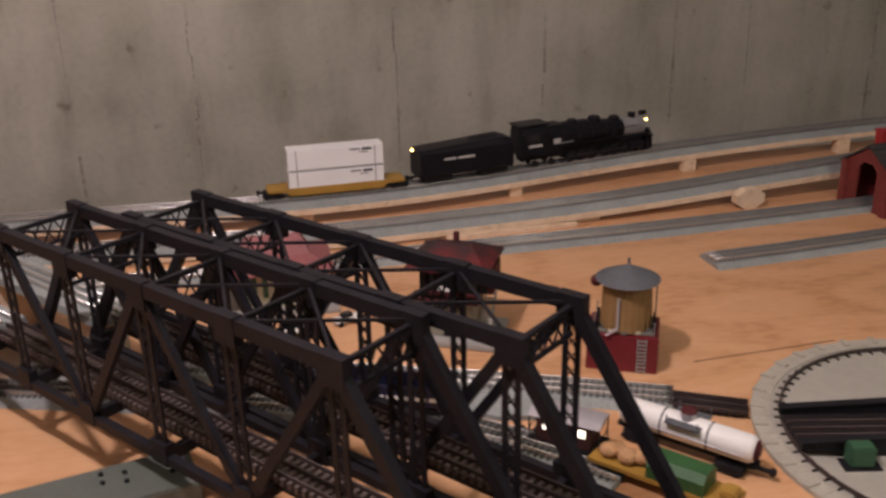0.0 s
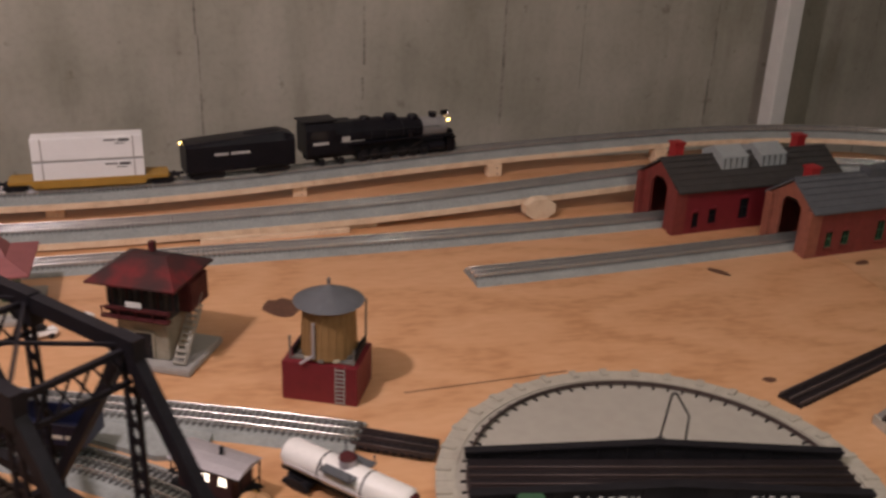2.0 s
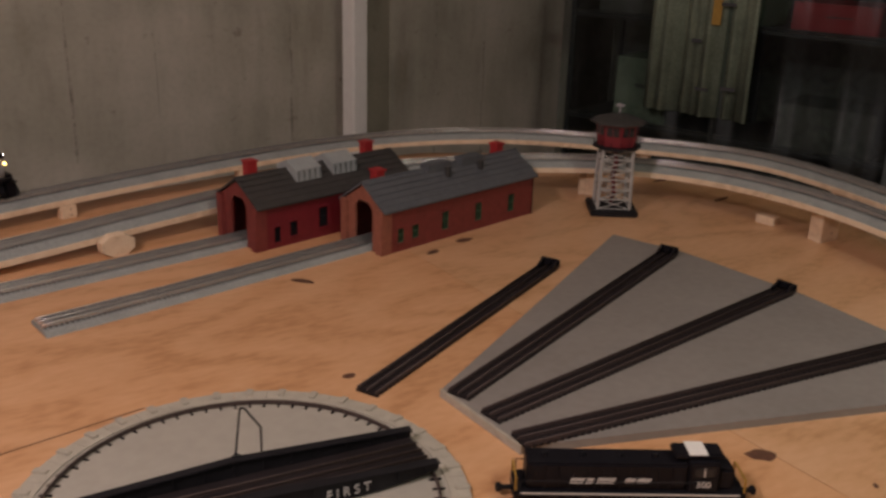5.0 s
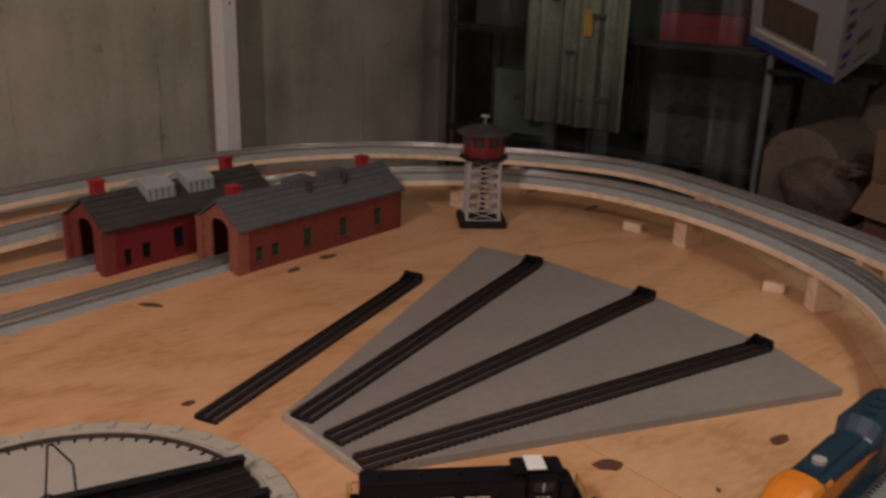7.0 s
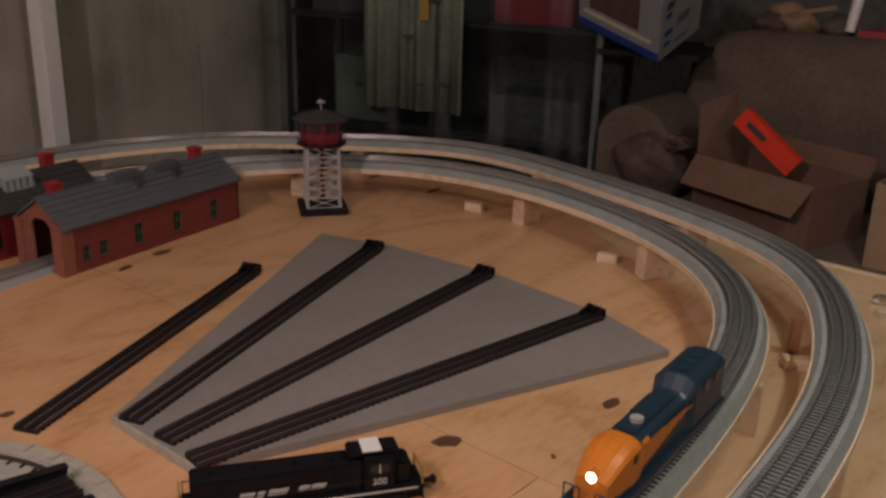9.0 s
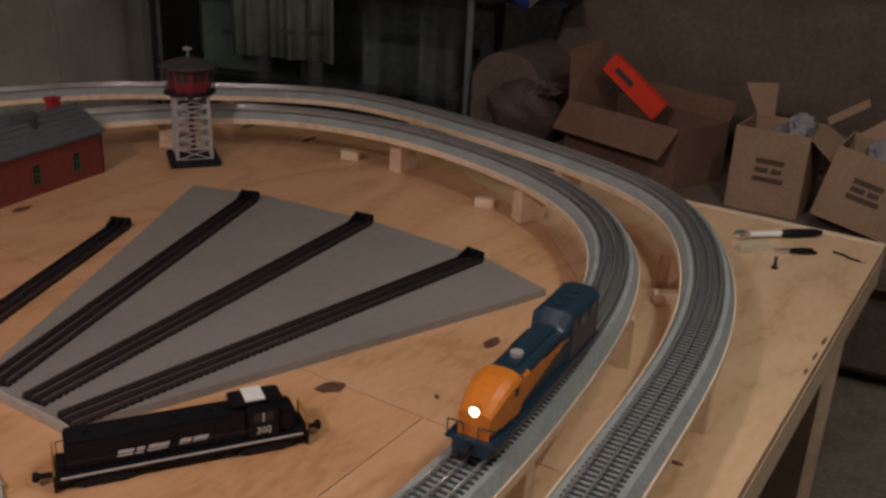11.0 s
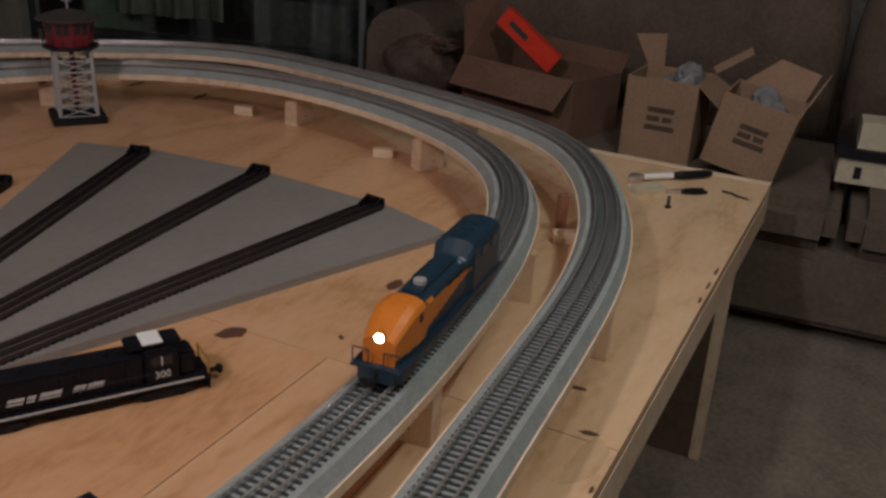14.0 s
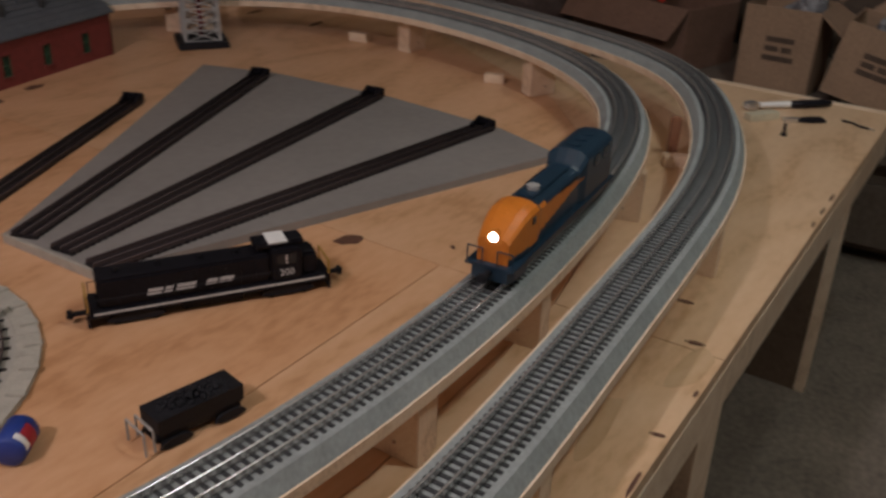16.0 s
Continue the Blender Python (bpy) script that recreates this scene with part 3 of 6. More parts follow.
eight = [(0.034 * math.cos(a) * 1.05, 0.0215 + 0.0215 * math.sin(a) / math.sin(math.radians(67.5))) for a in (math.radians(22.5 + 45 * k) for k in range(8))]
loft(bm, [[Vector((x, y, z)) for x, z in eight] for y in (-0.012, 0.012)])
tagged(part("wood_disc", bm, PINE), "eight-sided pale pine offcut standing beside the inner track", "wood block").matrix_world = pose(0.862, 1.728, 0, 0, 0, 8)
tagged(boxpart("pine_lath", (-0.14, 0.14, -0.005, 0.005, 0, 0.009), PINE, bevel=0.0005), "thin pine lath lying along the inner track", "wood strip").matrix_world = pose(0.33, 1.665, 0.0, 0, 0, 7)


# ---- tracks on the table ----
def flat_track(pts, label, ends=(0.0,)):
    line = spline([(x, y, 0.0) for x, y in pts])
    t = empty("siding_track", pose(0, 0, 0), label, "model track", "sidings")
    quick("roadbed", GRAY_ROADBED, t, lambda bm: sweep(bm, line, [(-0.0365, 0.0), (0.0365, 0.0), (0.0285, 0.009), (-0.0285, 0.009)]))
    top = [p + Vector((0, 0, 0.009)) for p in line]
    rails_on(top, t)
    ties_on(top, t, lambda p: p.x > -0.35, material=TIE_GRAY, mesh=TIE_MESH_GRAY)


flat_track([(-0.9, 1.485), (-0.05, 1.557), (0.24, 1.585), (0.55, 1.61), (0.9, 1.654), (1.12, 1.684), (1.42, 1.732)], "gray-roadbed siding track running into the dark-roofed engine house")
flat_track([(0.655, 1.437), (0.85, 1.462), (1.085, 1.502), (1.31, 1.537), (1.6, 1.588)], "short gray-roadbed stub track running into the gray-roofed engine house")
flat_track([(-0.9, 1.30), (-0.3, 1.19), (0.06, 1.092), (0.25, 1.035), (0.42, 0.972)], "gray-roadbed lead track towards the turntable")
flat_track([(-0.9, 1.24), (-0.3, 1.10), (0.05, 0.995), (0.2, 0.90), (0.30, 0.80)], "gray-roadbed yard track beside the bridges")

fork = empty("turnout_bed", pose(0, 0, 0), "gray wedge of roadbed between two joining tracks", "model track")
quick("bed", GRAY_ROADBED, fork, lambda bm: prism(bm, [(0.02, 1.075), (0.235, 1.005), (0.225, 0.96), (0.17, 0.965), (0.06, 1.03)], 0, 0.0075))
slab = empty("engine_pad", pose(0, 0, 0), "gray painted fan-shaped board under the storage tracks", "board")
quick("board", GRAY_SLAB, slab, lambda bm: prism(bm, [(1.09, 0.925), (1.79, 1.305), (1.838, 1.154), (1.857, 0.881), (1.834, 0.631), (1.785, 0.495), (1.093, 0.745)], 0, 0.012))


# pale strip paints the light caught by the board's near edge
quick("lit_edge_band", RIM, slab, lambda bm: prism(bm, [(1.0855, 0.925), (1.0895, 0.925), (1.0925, 0.745), (1.0885, 0.745)], 0, 0.0125), "near edge, pale with light put in the colour")


def stub_tie():
    bm = bmesh.new()
    box(bm, -0.003, 0.003, -0.0185, 0.0185, 0, 0.0042)
    me = bpy.data.meshes.new("tie")
    bm.to_mesh(me)
    bm.free()
    me.materials.append(DARK_TRACK)
    return me


STUB_TIE = stub_tie()


def stub(a, b, z, label, stop=True):
    """Dark two-rail sectional track with its ties and a bumper at the far end."""
    a, b = Vector((*a, 0)), Vector((*b, 0))
    n = (b - a).length
    t = empty("storage_track", pose(a.x, a.y, z, 0, 0, math.degrees(math.atan2(b.y - a.y, b.x - a.x))), label, "model track", "storage tracks")
    line = [Vector((0, 0, 0)), Vector((n, 0, 0))]
    quick("base", DARK_TRACK, t, lambda bm: sweep(bm, line, [(-0.016, 0), (0.016, 0), (0.014, 0.003), (-0.014, 0.003)]))
    rails_on(line, t, 0.004, BROWN_RAIL)
    for i in range(int(n / 0.0105)):
        ob = new("tie", STUB_TIE)
        ob.parent, ob.matrix_local = t, pose(i * 0.0105 + 0.003, 0, 0)
    if not stop:
        return t
    bump = quick("bumper", BLACK, t, lambda bm: box(bm, n - 0.006, n, -0.02, 0.02, 0.004, 0.020, 0.002))
    for y in (-0.014, 0.014):
        quick("bumper_stay", BLACK, bump, lambda bm: beam(bm, (n - 0.004, y, 0.018), (n - 0.028, y, 0.008), 0.005))
    quick("bumper_pad", BLACK, bump, lambda bm: box(bm, n - 0.013, n - 0.006, -0.006, 0.006, 0.012, 0.021))
    return t


for a, b in (((1.094, 0.893), (1.80, 1.155)), ((1.097, 0.822), (1.842, 0.905)), ((1.092, 0.755), (1.82, 0.649))):
    stub(a, b, 0.012, "dark storage track with a black bumper on the gray board")
stub((1.0, 0.985), (1.565, 1.246), 0.0, "dark storage track with a black bumper on bare plywood")
stub((0.405, 0.972), (0.50, 0.93), 0.004, "short dark track piece at the turntable's edge", False)

# ---- turntable ----
TT = (0.748, 0.829)
tt = empty("turntable", pose(*TT, 0), "model turntable with gray rim, rail ring and black bridge", "turntable")
quick("pit", PIT, tt, lambda bm: rod(bm, (0, 0, 0), (0, 0, 0.004), 0.246, n=96))
ring = [Vector((0.2275 * math.cos(a), 0.2275 * math.sin(a), 0.004)) for a in (math.tau * i / 120 for i in range(121))]
quick("ring_rail", BROWN_RAIL, tt, lambda bm: sweep(bm, ring, [(-0.0013, 0.002), (0.0013, 0.002), (0.001, 0.007), (-0.001, 0.007)]))
for i in range(72):
    a = math.tau * i / 72
    bm = bmesh.new()
    box(bm, -0.0075, 0.0075, -0.0013, 0.0013, 0, 0.002)
    part("ring_tie", bm, DARK_TRACK, tt).matrix_local = pose(0.2275 * math.cos(a), 0.2275 * math.sin(a), 0.004, 0, 0, math.degrees(a))
SEG = 36
for i in range(SEG):
    a0, a1 = math.tau * (i + 0.006) / SEG, math.tau * (i + 0.994) / SEG
    bm = bmesh.new()
    r0, r1 = 0.240, 0.264
    arc = [a0 + (a1 - a0) * k / 4 for k in range(5)]
    prism(bm, [(r1 * math.cos(a), r1 * math.sin(a)) for a in arc] + [(r0 * math.cos(a), r0 * math.sin(a)) for a in arc[::-1]], 0, 0.006)
    seg = part("rim_segment", bm, RIM, tt)
    mid = (a0 + a1) / 2
    quick("lug", RIM, seg, lambda bm: box(bm, -0.007, 0.012, -0.005, 0.005, 0.005, 0.0082, 0.001)).matrix_local = pose(0.253 * math.cos(mid), 0.256 * math.sin(mid), 0, 0, 0, math.degrees(mid))
bridge = quick("bridge_deck", DARK_TRACK, tt, lambda bm: box(bm, -0.226, 0.226, -0.036, 0.036, 0.010, 0.016), "dark brown bridge deck")
bridge.matrix_local = pose(0, 0, 0, 0, 0, -8)
rails_on([Vector((-0.226, 0, 0.0155)), Vector((0.226, 0, 0.0155))], bridge, 0, BROWN_RAIL)
for y in (-0.0405, 0.0405):
    crown = lambda x: 0.024 + 0.012 * (1 - abs(x) / 0.228)
    g = quick("girder", BLACK_MATT, bridge, lambda bm: loft(bm, [[Vector((x, y + dy, z)) for dy, z in ((-0.0035, zb), (0.0035, zb), (0.0035, crown(x)), (-0.0035, crown(x)))] for x, zb in ((-0.228, 0.016), (-0.15, 0.006), (0.0, 0.006), (0.15, 0.006), (0.228, 0.016))]))
    quick("flange", BLACK_MATT, g, lambda bm: loft(bm, [[Vector((x, y + dy, crown(x) + dz)) for dy, dz in ((-0.006, 0.0002), (0.006, 0.0002), (0.006, 0.0025), (-0.006, 0.0025))] for x in (-0.229, 0.0, 0.229)]))
    for i in range(13):
        x = -0.21 + i * 0.035
        quick("stiffener", BLACK_MATT, g, lambda bm: box(bm, x - 0.001, x + 0.001, y - 0.0052, y + 0.0052, 0.016, crown(x)))
    if y < 0:
        for text, x in (("SAFETY", -0.078), ("FIRST", 0.112)):
            t = words(" ".join(text), 0.0175, LETTER, g, pose(x, y - 0.0058, 0.0125, 90))
            t.data.transform(Matrix.Diagonal((0.9, 1, 1, 1)))
quick("pivot_block", BLACK_MATT, bridge, lambda bm: box(bm, -0.002, 0.044, -0.062, -0.0475, 0.0042, 0.016, 0.001))
cabin = quick("control_cabin", GREEN_SASH, bridge, lambda bm: box(bm, -0.178, -0.148, -0.07, -0.0475, 0.006, 0.032, 0.002), "dark green operator cabin")
quick("cabin_floor", BLACK_MATT, cabin, lambda bm: box(bm, -0.185, -0.14, -0.074, -0.0475, 0.0042, 0.0058))
arch = [Vector((0.004, 0.046, 0.034)), Vector((0.013, 0.05, 0.098)), Vector((0.018, 0.05, 0.098)), Vector((0.036, 0.046, 0.07)), Vector((0.036, 0.046, 0.034))]
quick("wire_arch", BLACK_MATT, bridge, lambda bm: [rod(bm, a, b, 0.0013, n=8) for a, b in zip(arch, arch[1:])], "thin dark wire arch")
quick("arch_foot", BLACK_MATT, bridge, lambda bm: [rod(bm, (0.005, 0.046, 0.042), (0.005 + dx, 0.046, 0.0335), 0.001, n=6) for dx in (-0.012, 0.012)])

# ---- truss bridges ----
BRIDGE_TIE = mat("bridge_tie", (0.10, 0.075, 0.068), 0.6, var=0.4)
BLACK_BRIDGE = mat("bridge_black", (0.012, 0.011, 0.0145), 0.5, var=0.4, gloss=0.2)


def bridge_tie():
    bm = bmesh.new()
    box(bm, -0.0025, 0.0025, -0.0215, 0.0215, 0, 0.0085)
    me = bpy.data.meshes.new("tie")
    bm.to_mesh(me)
    bm.free()
    me.materials.append(BRIDGE_TIE)
    return me


BRIDGE_TIE_MESH = bridge_tie()


def truss_bridge(m, label):
    """A through truss: two side trusses, floor, laced sway frames. Local x along, from 0; 0.84 long, 0.105 wide."""
    b = empty("truss_bridge", m, label, "bridge", "truss bridges")
    n, p, zb, zt, w = 6, 0.14, 0.086, 0.29, 0.105
    low = lambda i, y: Vector((i * p, y, zb))
    high = lambda i, y: Vector((i * p, y, zt))
    for y in (0, w):
        s = quick("top_chord", BLACK_BRIDGE, b, lambda bm: beam(bm, high(1, y), high(n - 1, y), 0.011, 0.015))
        quick("bottom_chord", BLACK_BRIDGE, b, lambda bm: beam(bm, low(0, y), low(n, y), 0.010, 0.011))
        for i, k in ((0, 1), (n, n - 1)):
            quick("end_post", BLACK_BRIDGE, b, lambda bm: beam(bm, low(i, y), high(k, y), 0.011, 0.014))
        for i in range(1, n):
            for dx in (-0.007, 0.007):
                v = quick("vertical", BLACK_BRIDGE, b, lambda bm: beam(bm, low(i, y) + Vector((dx, 0, 0)), high(i, y) + Vector((dx, 0, 0)), 0.006, 0.0025))
            for k in range(12):
                z0, z1 = zb + (zt - zb) * k / 12, zb + (zt - zb) * (k + 1) / 12
                for s_ in (-0.007, 0.007):
                    quick("lattice_bar", BLACK_BRIDGE, v, lambda bm: beam(bm, (i * p - s_, y, z0), (i * p + s_, y, z1), 0.0018, 0.0016))
            quick("gusset", BLACK_BRIDGE, s, lambda bm: box(bm, i * p - 0.015, i * p + 0.015, y - 0.0062, y + 0.0062, zt - 0.022, zt + 0.009))
            quick("gusset", BLACK_BRIDGE, s, lambda bm: box(bm, i * p - 0.014, i * p + 0.014, y - 0.0062, y + 0.0062, zb - 0.007, zb + 0.02))
        for i in range(1, n - 1):
            a, c = (low(i, y), high(i + 1, y)) if i % 2 == 0 else (high(i, y), low(i + 1, y))
            quick("diagonal", BLACK_BRIDGE, b, lambda bm: beam(bm, a, c, 0.008, 0.011))
    for i in range(1, n):
        sway = quick("sway_strut", BLACK_BRIDGE, b, lambda bm: beam(bm, (i * p, 0, zt - 0.004), (i * p, w, zt - 0.004), 0.005))
        quick("sway_strut", BLACK_BRIDGE, b, lambda bm: beam(bm, (i * p, 0, zt - 0.034), (i * p, w, zt - 0.034), 0.004))
        for k in range(6):
            for s_ in (0, 1):
                quick("lacing_bar", BLACK_BRIDGE, sway, lambda bm: beam(bm, (i * p, w * k / 6, zt - (0.004 if k % 2 == s_ else 0.034)), (i * p, w * (k + 1) / 6, zt - (0.034 if k % 2 == s_ else 0.004)), 0.0018))
        if i < n - 1:
            for y0 in (0, w):
                quick("top_lateral", BLACK_BRIDGE, b, lambda bm: beam(bm, high(i, y0), high(i + 1, w - y0), 0.003))
    for i in range(n + 1):
        quick("floor_beam", BLACK_BRIDGE, b, lambda bm: beam(bm, (i * p, 0, zb - 0.002), (i * p, w, zb - 0.002), 0.009, 0.015))
    for y in (w / 2 - 0.016, w / 2 + 0.016):
        quick("stringer", BLACK_BRIDGE, b, lambda bm: beam(bm, (0, y, zb + 0.004), (n * p, y, zb + 0.004), 0.006, 0.008))
    for i in range(79):
        ob = new("tie", BRIDGE_TIE_MESH)
        ob.parent, ob.matrix_local = b, pose(0.0045 + i * 0.0106, w / 2, zb + 0.008)
    rails_on([Vector((-0.01, w / 2, zb + 0.0165)), Vector((n * p + 0.01, w / 2, zb + 0.0165))], b, 0, BROWN_RAIL)
    for x in (0.0, n * p):
        for y in (0.0, w):
            quick("bearing", BLACK_BRIDGE, b, lambda bm: box(bm, x - 0.012, x + 0.012, y - 0.01, y + 0.01, 0, zb - 0.007, 0.002))
    return b


SKEW = pose(0, 0, 0, 0, 0, -45.5)
truss_bridge(SKEW @ pose(-1.07, 0.529, 0), "black plastic through-truss railway bridge with laced sway frames, farther one")
truss_bridge(SKEW @ pose(-1.17, 0.409, 0), "black plastic through-truss railway bridge with laced sway frames, nearer one")
for u, v, l in ((-1.75, 0.5815, 0.66), (-1.80, 0.4615, 0.61)):
    t = empty("approach_track", SKEW @ pose(u, v, 0.1), "gray raised track leading up to the truss bridges", "model track", "bridge approaches")
    line = [Vector((0, 0, 0)), Vector((l, 0, 0))]
    quick("roadbed", GRAY_ROADBED, t, lambda bm: sweep(bm, line, [(-0.036, -0.012), (0.036, -0.012), (0.034, 0), (-0.034, 0)]))
    for x in (0.1, 0.35, l - 0.05):
        quick("support", PINE, t, lambda bm: box(bm, x - 0.02, x + 0.02, -0.03, 0.03, -0.1, -0.0122))
    rails_on(line, t)


# ---- buildings ----
def engine_house(m, w, l, wall_m, front_m, roof_m, sash_m, windows, label):
    """Gabled shed with an open door end at x = 0; y runs across."""
    h = empty("engine_house", m, label, "model building", "engine houses")
    hw, hr, t = 0.092, 0.134, 0.006
    for y, near in ((0, True), (w - t, False)):
        # side wall with real openings: strips between, below and above the windows
        spots = sorted(windows) if near else []
        s = quick("side_wall", wall_m, h, lambda bm: [box(bm, a, b, y, y + t, 0, hw) for a, b in zip([0.02] + [x + ww / 2 for x, ww, z0, z1 in spots], [x - ww / 2 for x, ww, z0, z1 in spots] + [l])] + [box(bm, x - ww / 2, x + ww / 2, y, y + t, a, b) for x, ww, z0, z1 in spots for a, b in ((0, z0), (z1, hw))])
        for x, ww, z0, z1 in spots:
            win = quick("window", GLASS_DARK, h, lambda bm: box(bm, x - ww / 2, x + ww / 2, y + 0.004, y + 0.005, z0, z1))
            quick("sash", sash_m, win, lambda bm: [box(bm, x + a, x + b, y + 0.001, y + 0.0038, c, d) for a, b, c, d in ((-ww / 2, -ww / 2 + 0.0022, z0, z1), (ww / 2 - 0.0022, ww / 2, z0, z1), (-0.0008, 0.0008, z0, z1), (-ww / 2, ww / 2, z0, z0 + 0.002), (-ww / 2, ww / 2, z1 - 0.003, z1), (-ww / 2, ww / 2, (z0 + z1) / 2 - 0.0008, (z0 + z1) / 2 + 0.0008))])
            quick("lintel", wall_m, win, lambda bm: loft(bm, [[Vector((x + ww * 0.62 * math.cos(a), yy, z1 - 0.001 + 0.006 * math.sin(a))) for a in (math.pi * k / 8 for k in range(9))] for yy in (y - 0.0022, y + 0.001)]))
            quick("sill", wall_m, win, lambda bm: box(bm, x - ww * 0.6, x + ww * 0.6, y - 0.003, y, z0 - 0.003, z0))
    for x0 in (0.0, l - t):
        # gable: piers and the pointed top, open below at the door end
        door = 0.028
        outer = [(w / 2 - door, 0), (w / 2 - door, 0.086), (w / 2 - door * 0.5, 0.1), (w / 2 + door * 0.5, 0.1), (w / 2 + door, 0.086), (w / 2 + door, 0)] if x0 == 0 else []
        shape = [(w, 0), (w, hw), (w / 2, hr), (0, hw), (0, 0)] + outer
        quick("gable_wall", front_m if x0 == 0 else wall_m, h, lambda bm: loft(bm, [[Vector((x0 + dx, y, z)) for y, z in shape] for dx in (0, t)]))
    for y in (-0.002, w - 0.016):
        quick("corner_pier", front_m, h, lambda bm: box(bm, -0.008, 0.02, y, y + 0.018, 0, hw + 0.002, 0.001))
    for k, (y0, y1) in enumerate(((-0.008, w / 2), (w + 0.008, w / 2))):
        zs = hw - 0.004
        slope = quick("roof_slope", roof_m, h, lambda bm: loft(bm, [[Vector((x, y0, zs)), Vector((x, y1, hr + 0.002)), Vector((x, y1, hr + 0.006)), Vector((x, y0, zs + 0.004))] for x in (-0.006, l + 0.006)]))
        for i in range(1, 6):
            f = i / 6
            quick("roof_course", roof_m, slope, lambda bm: box(bm, -0.006, l + 0.006, -0.0006, 0.0006, 0, 0.0012)).matrix_local = pose(0, y0 + (y1 - y0) * f, zs + (hr + 0.006 - zs) * f + 0.0026)
    quick("ridge_cap", roof_m, h, lambda bm: rod(bm, (-0.006, w / 2, hr + 0.006), (l + 0.006, w / 2, hr + 0.006), 0.0025, n=8))
    quick("roof_truss", ROOF_DARK, h, lambda bm: box(bm, 0.02, l - 0.01, 0.008, w - 0.008, hw - 0.006, hw - 0.004))
    return h


def chimney(h, x, y, z0, z1, s=0.011):
    c = quick("chimney", CHIMNEY, h, lambda bm: box(bm, x - s, x + s, y - s, y + s, z0, z1, 0.001))
    quick("chimney_cap", CHIMNEY, c, lambda bm: box(bm, x - s - 0.002, x + s + 0.002, y - s - 0.002, y + s + 0.002, z1 - 0.005, z1 - 0.001))


eh2 = engine_house(pose(1.312, 1.462, 0, 0, 0, 9.7), 0.128, 0.45, BRICK, BRICK_PALE, ROOF_GRAY, GREEN_SASH, [(0.045, 0.016, 0.018, 0.050), (0.085, 0.018, 0.020, 0.050), (0.17, 0.020, 0.020, 0.062), (0.27, 0.020, 0.020, 0.062), (0.375, 0.020, 0.020, 0.062)], "red brick model engine house with a gray roof and green windows")
chimney(eh2, 0.045, 0.075, 0.118, 0.158)
chimney(eh2, 0.40, 0.075, 0.118, 0.162)
for x in (0.20, 0.30):
    v = quick("roof_vent", ROOF_GRAY, eh2, lambda bm: box(bm, x - 0.035, x + 0.03, 0.05, 0.078, 0.128, 0.15, 0.002))
    quick("vent_cap", ROOF_DARK, v, lambda bm: rod(bm, (x + 0.01, 0.038, 0.12), (x + 0.01, 0.038, 0.142), 0.006, n=10))
eh1 = engine_house(pose(1.106, 1.602, 0, 0, 0, 9.7), 0.14, 0.40, MAROON, BRICK, ROOF_DARK, BLACK, [(0.045, 0.014, 0.012, 0.046), (0.085, 0.018, 0.018, 0.050), (0.16, 0.022, 0.022, 0.066), (0.25, 0.022, 0.022, 0.066), (0.34, 0.022, 0.022, 0.066)], "maroon model engine house with a dark roof and pale skylights")
chimney(eh1, 0.04, 0.085, 0.118, 0.168)
chimney(eh1, 0.345, 0.085, 0.118, 0.165)
for x in (0.15, 0.245):
    s = quick("skylight", SKYLIGHT, eh1, lambda bm: loft(bm, [[Vector((x0, y, z)) for y, z in ((0.03, 0.105), (0.105, 0.125), (0.105, 0.142), (0.07, 0.158), (0.035, 0.142))] for x0 in (x - 0.032, x + 0.032)]), "pale gray ridge skylight")
    for k in range(5):
        quick("glazing_bar", ROOF_GRAY, s, lambda bm: box(bm, x - 0.028 + k * 0.014, x - 0.026 + k * 0.014, 0.0315, 0.0345, 0.118, 0.14))


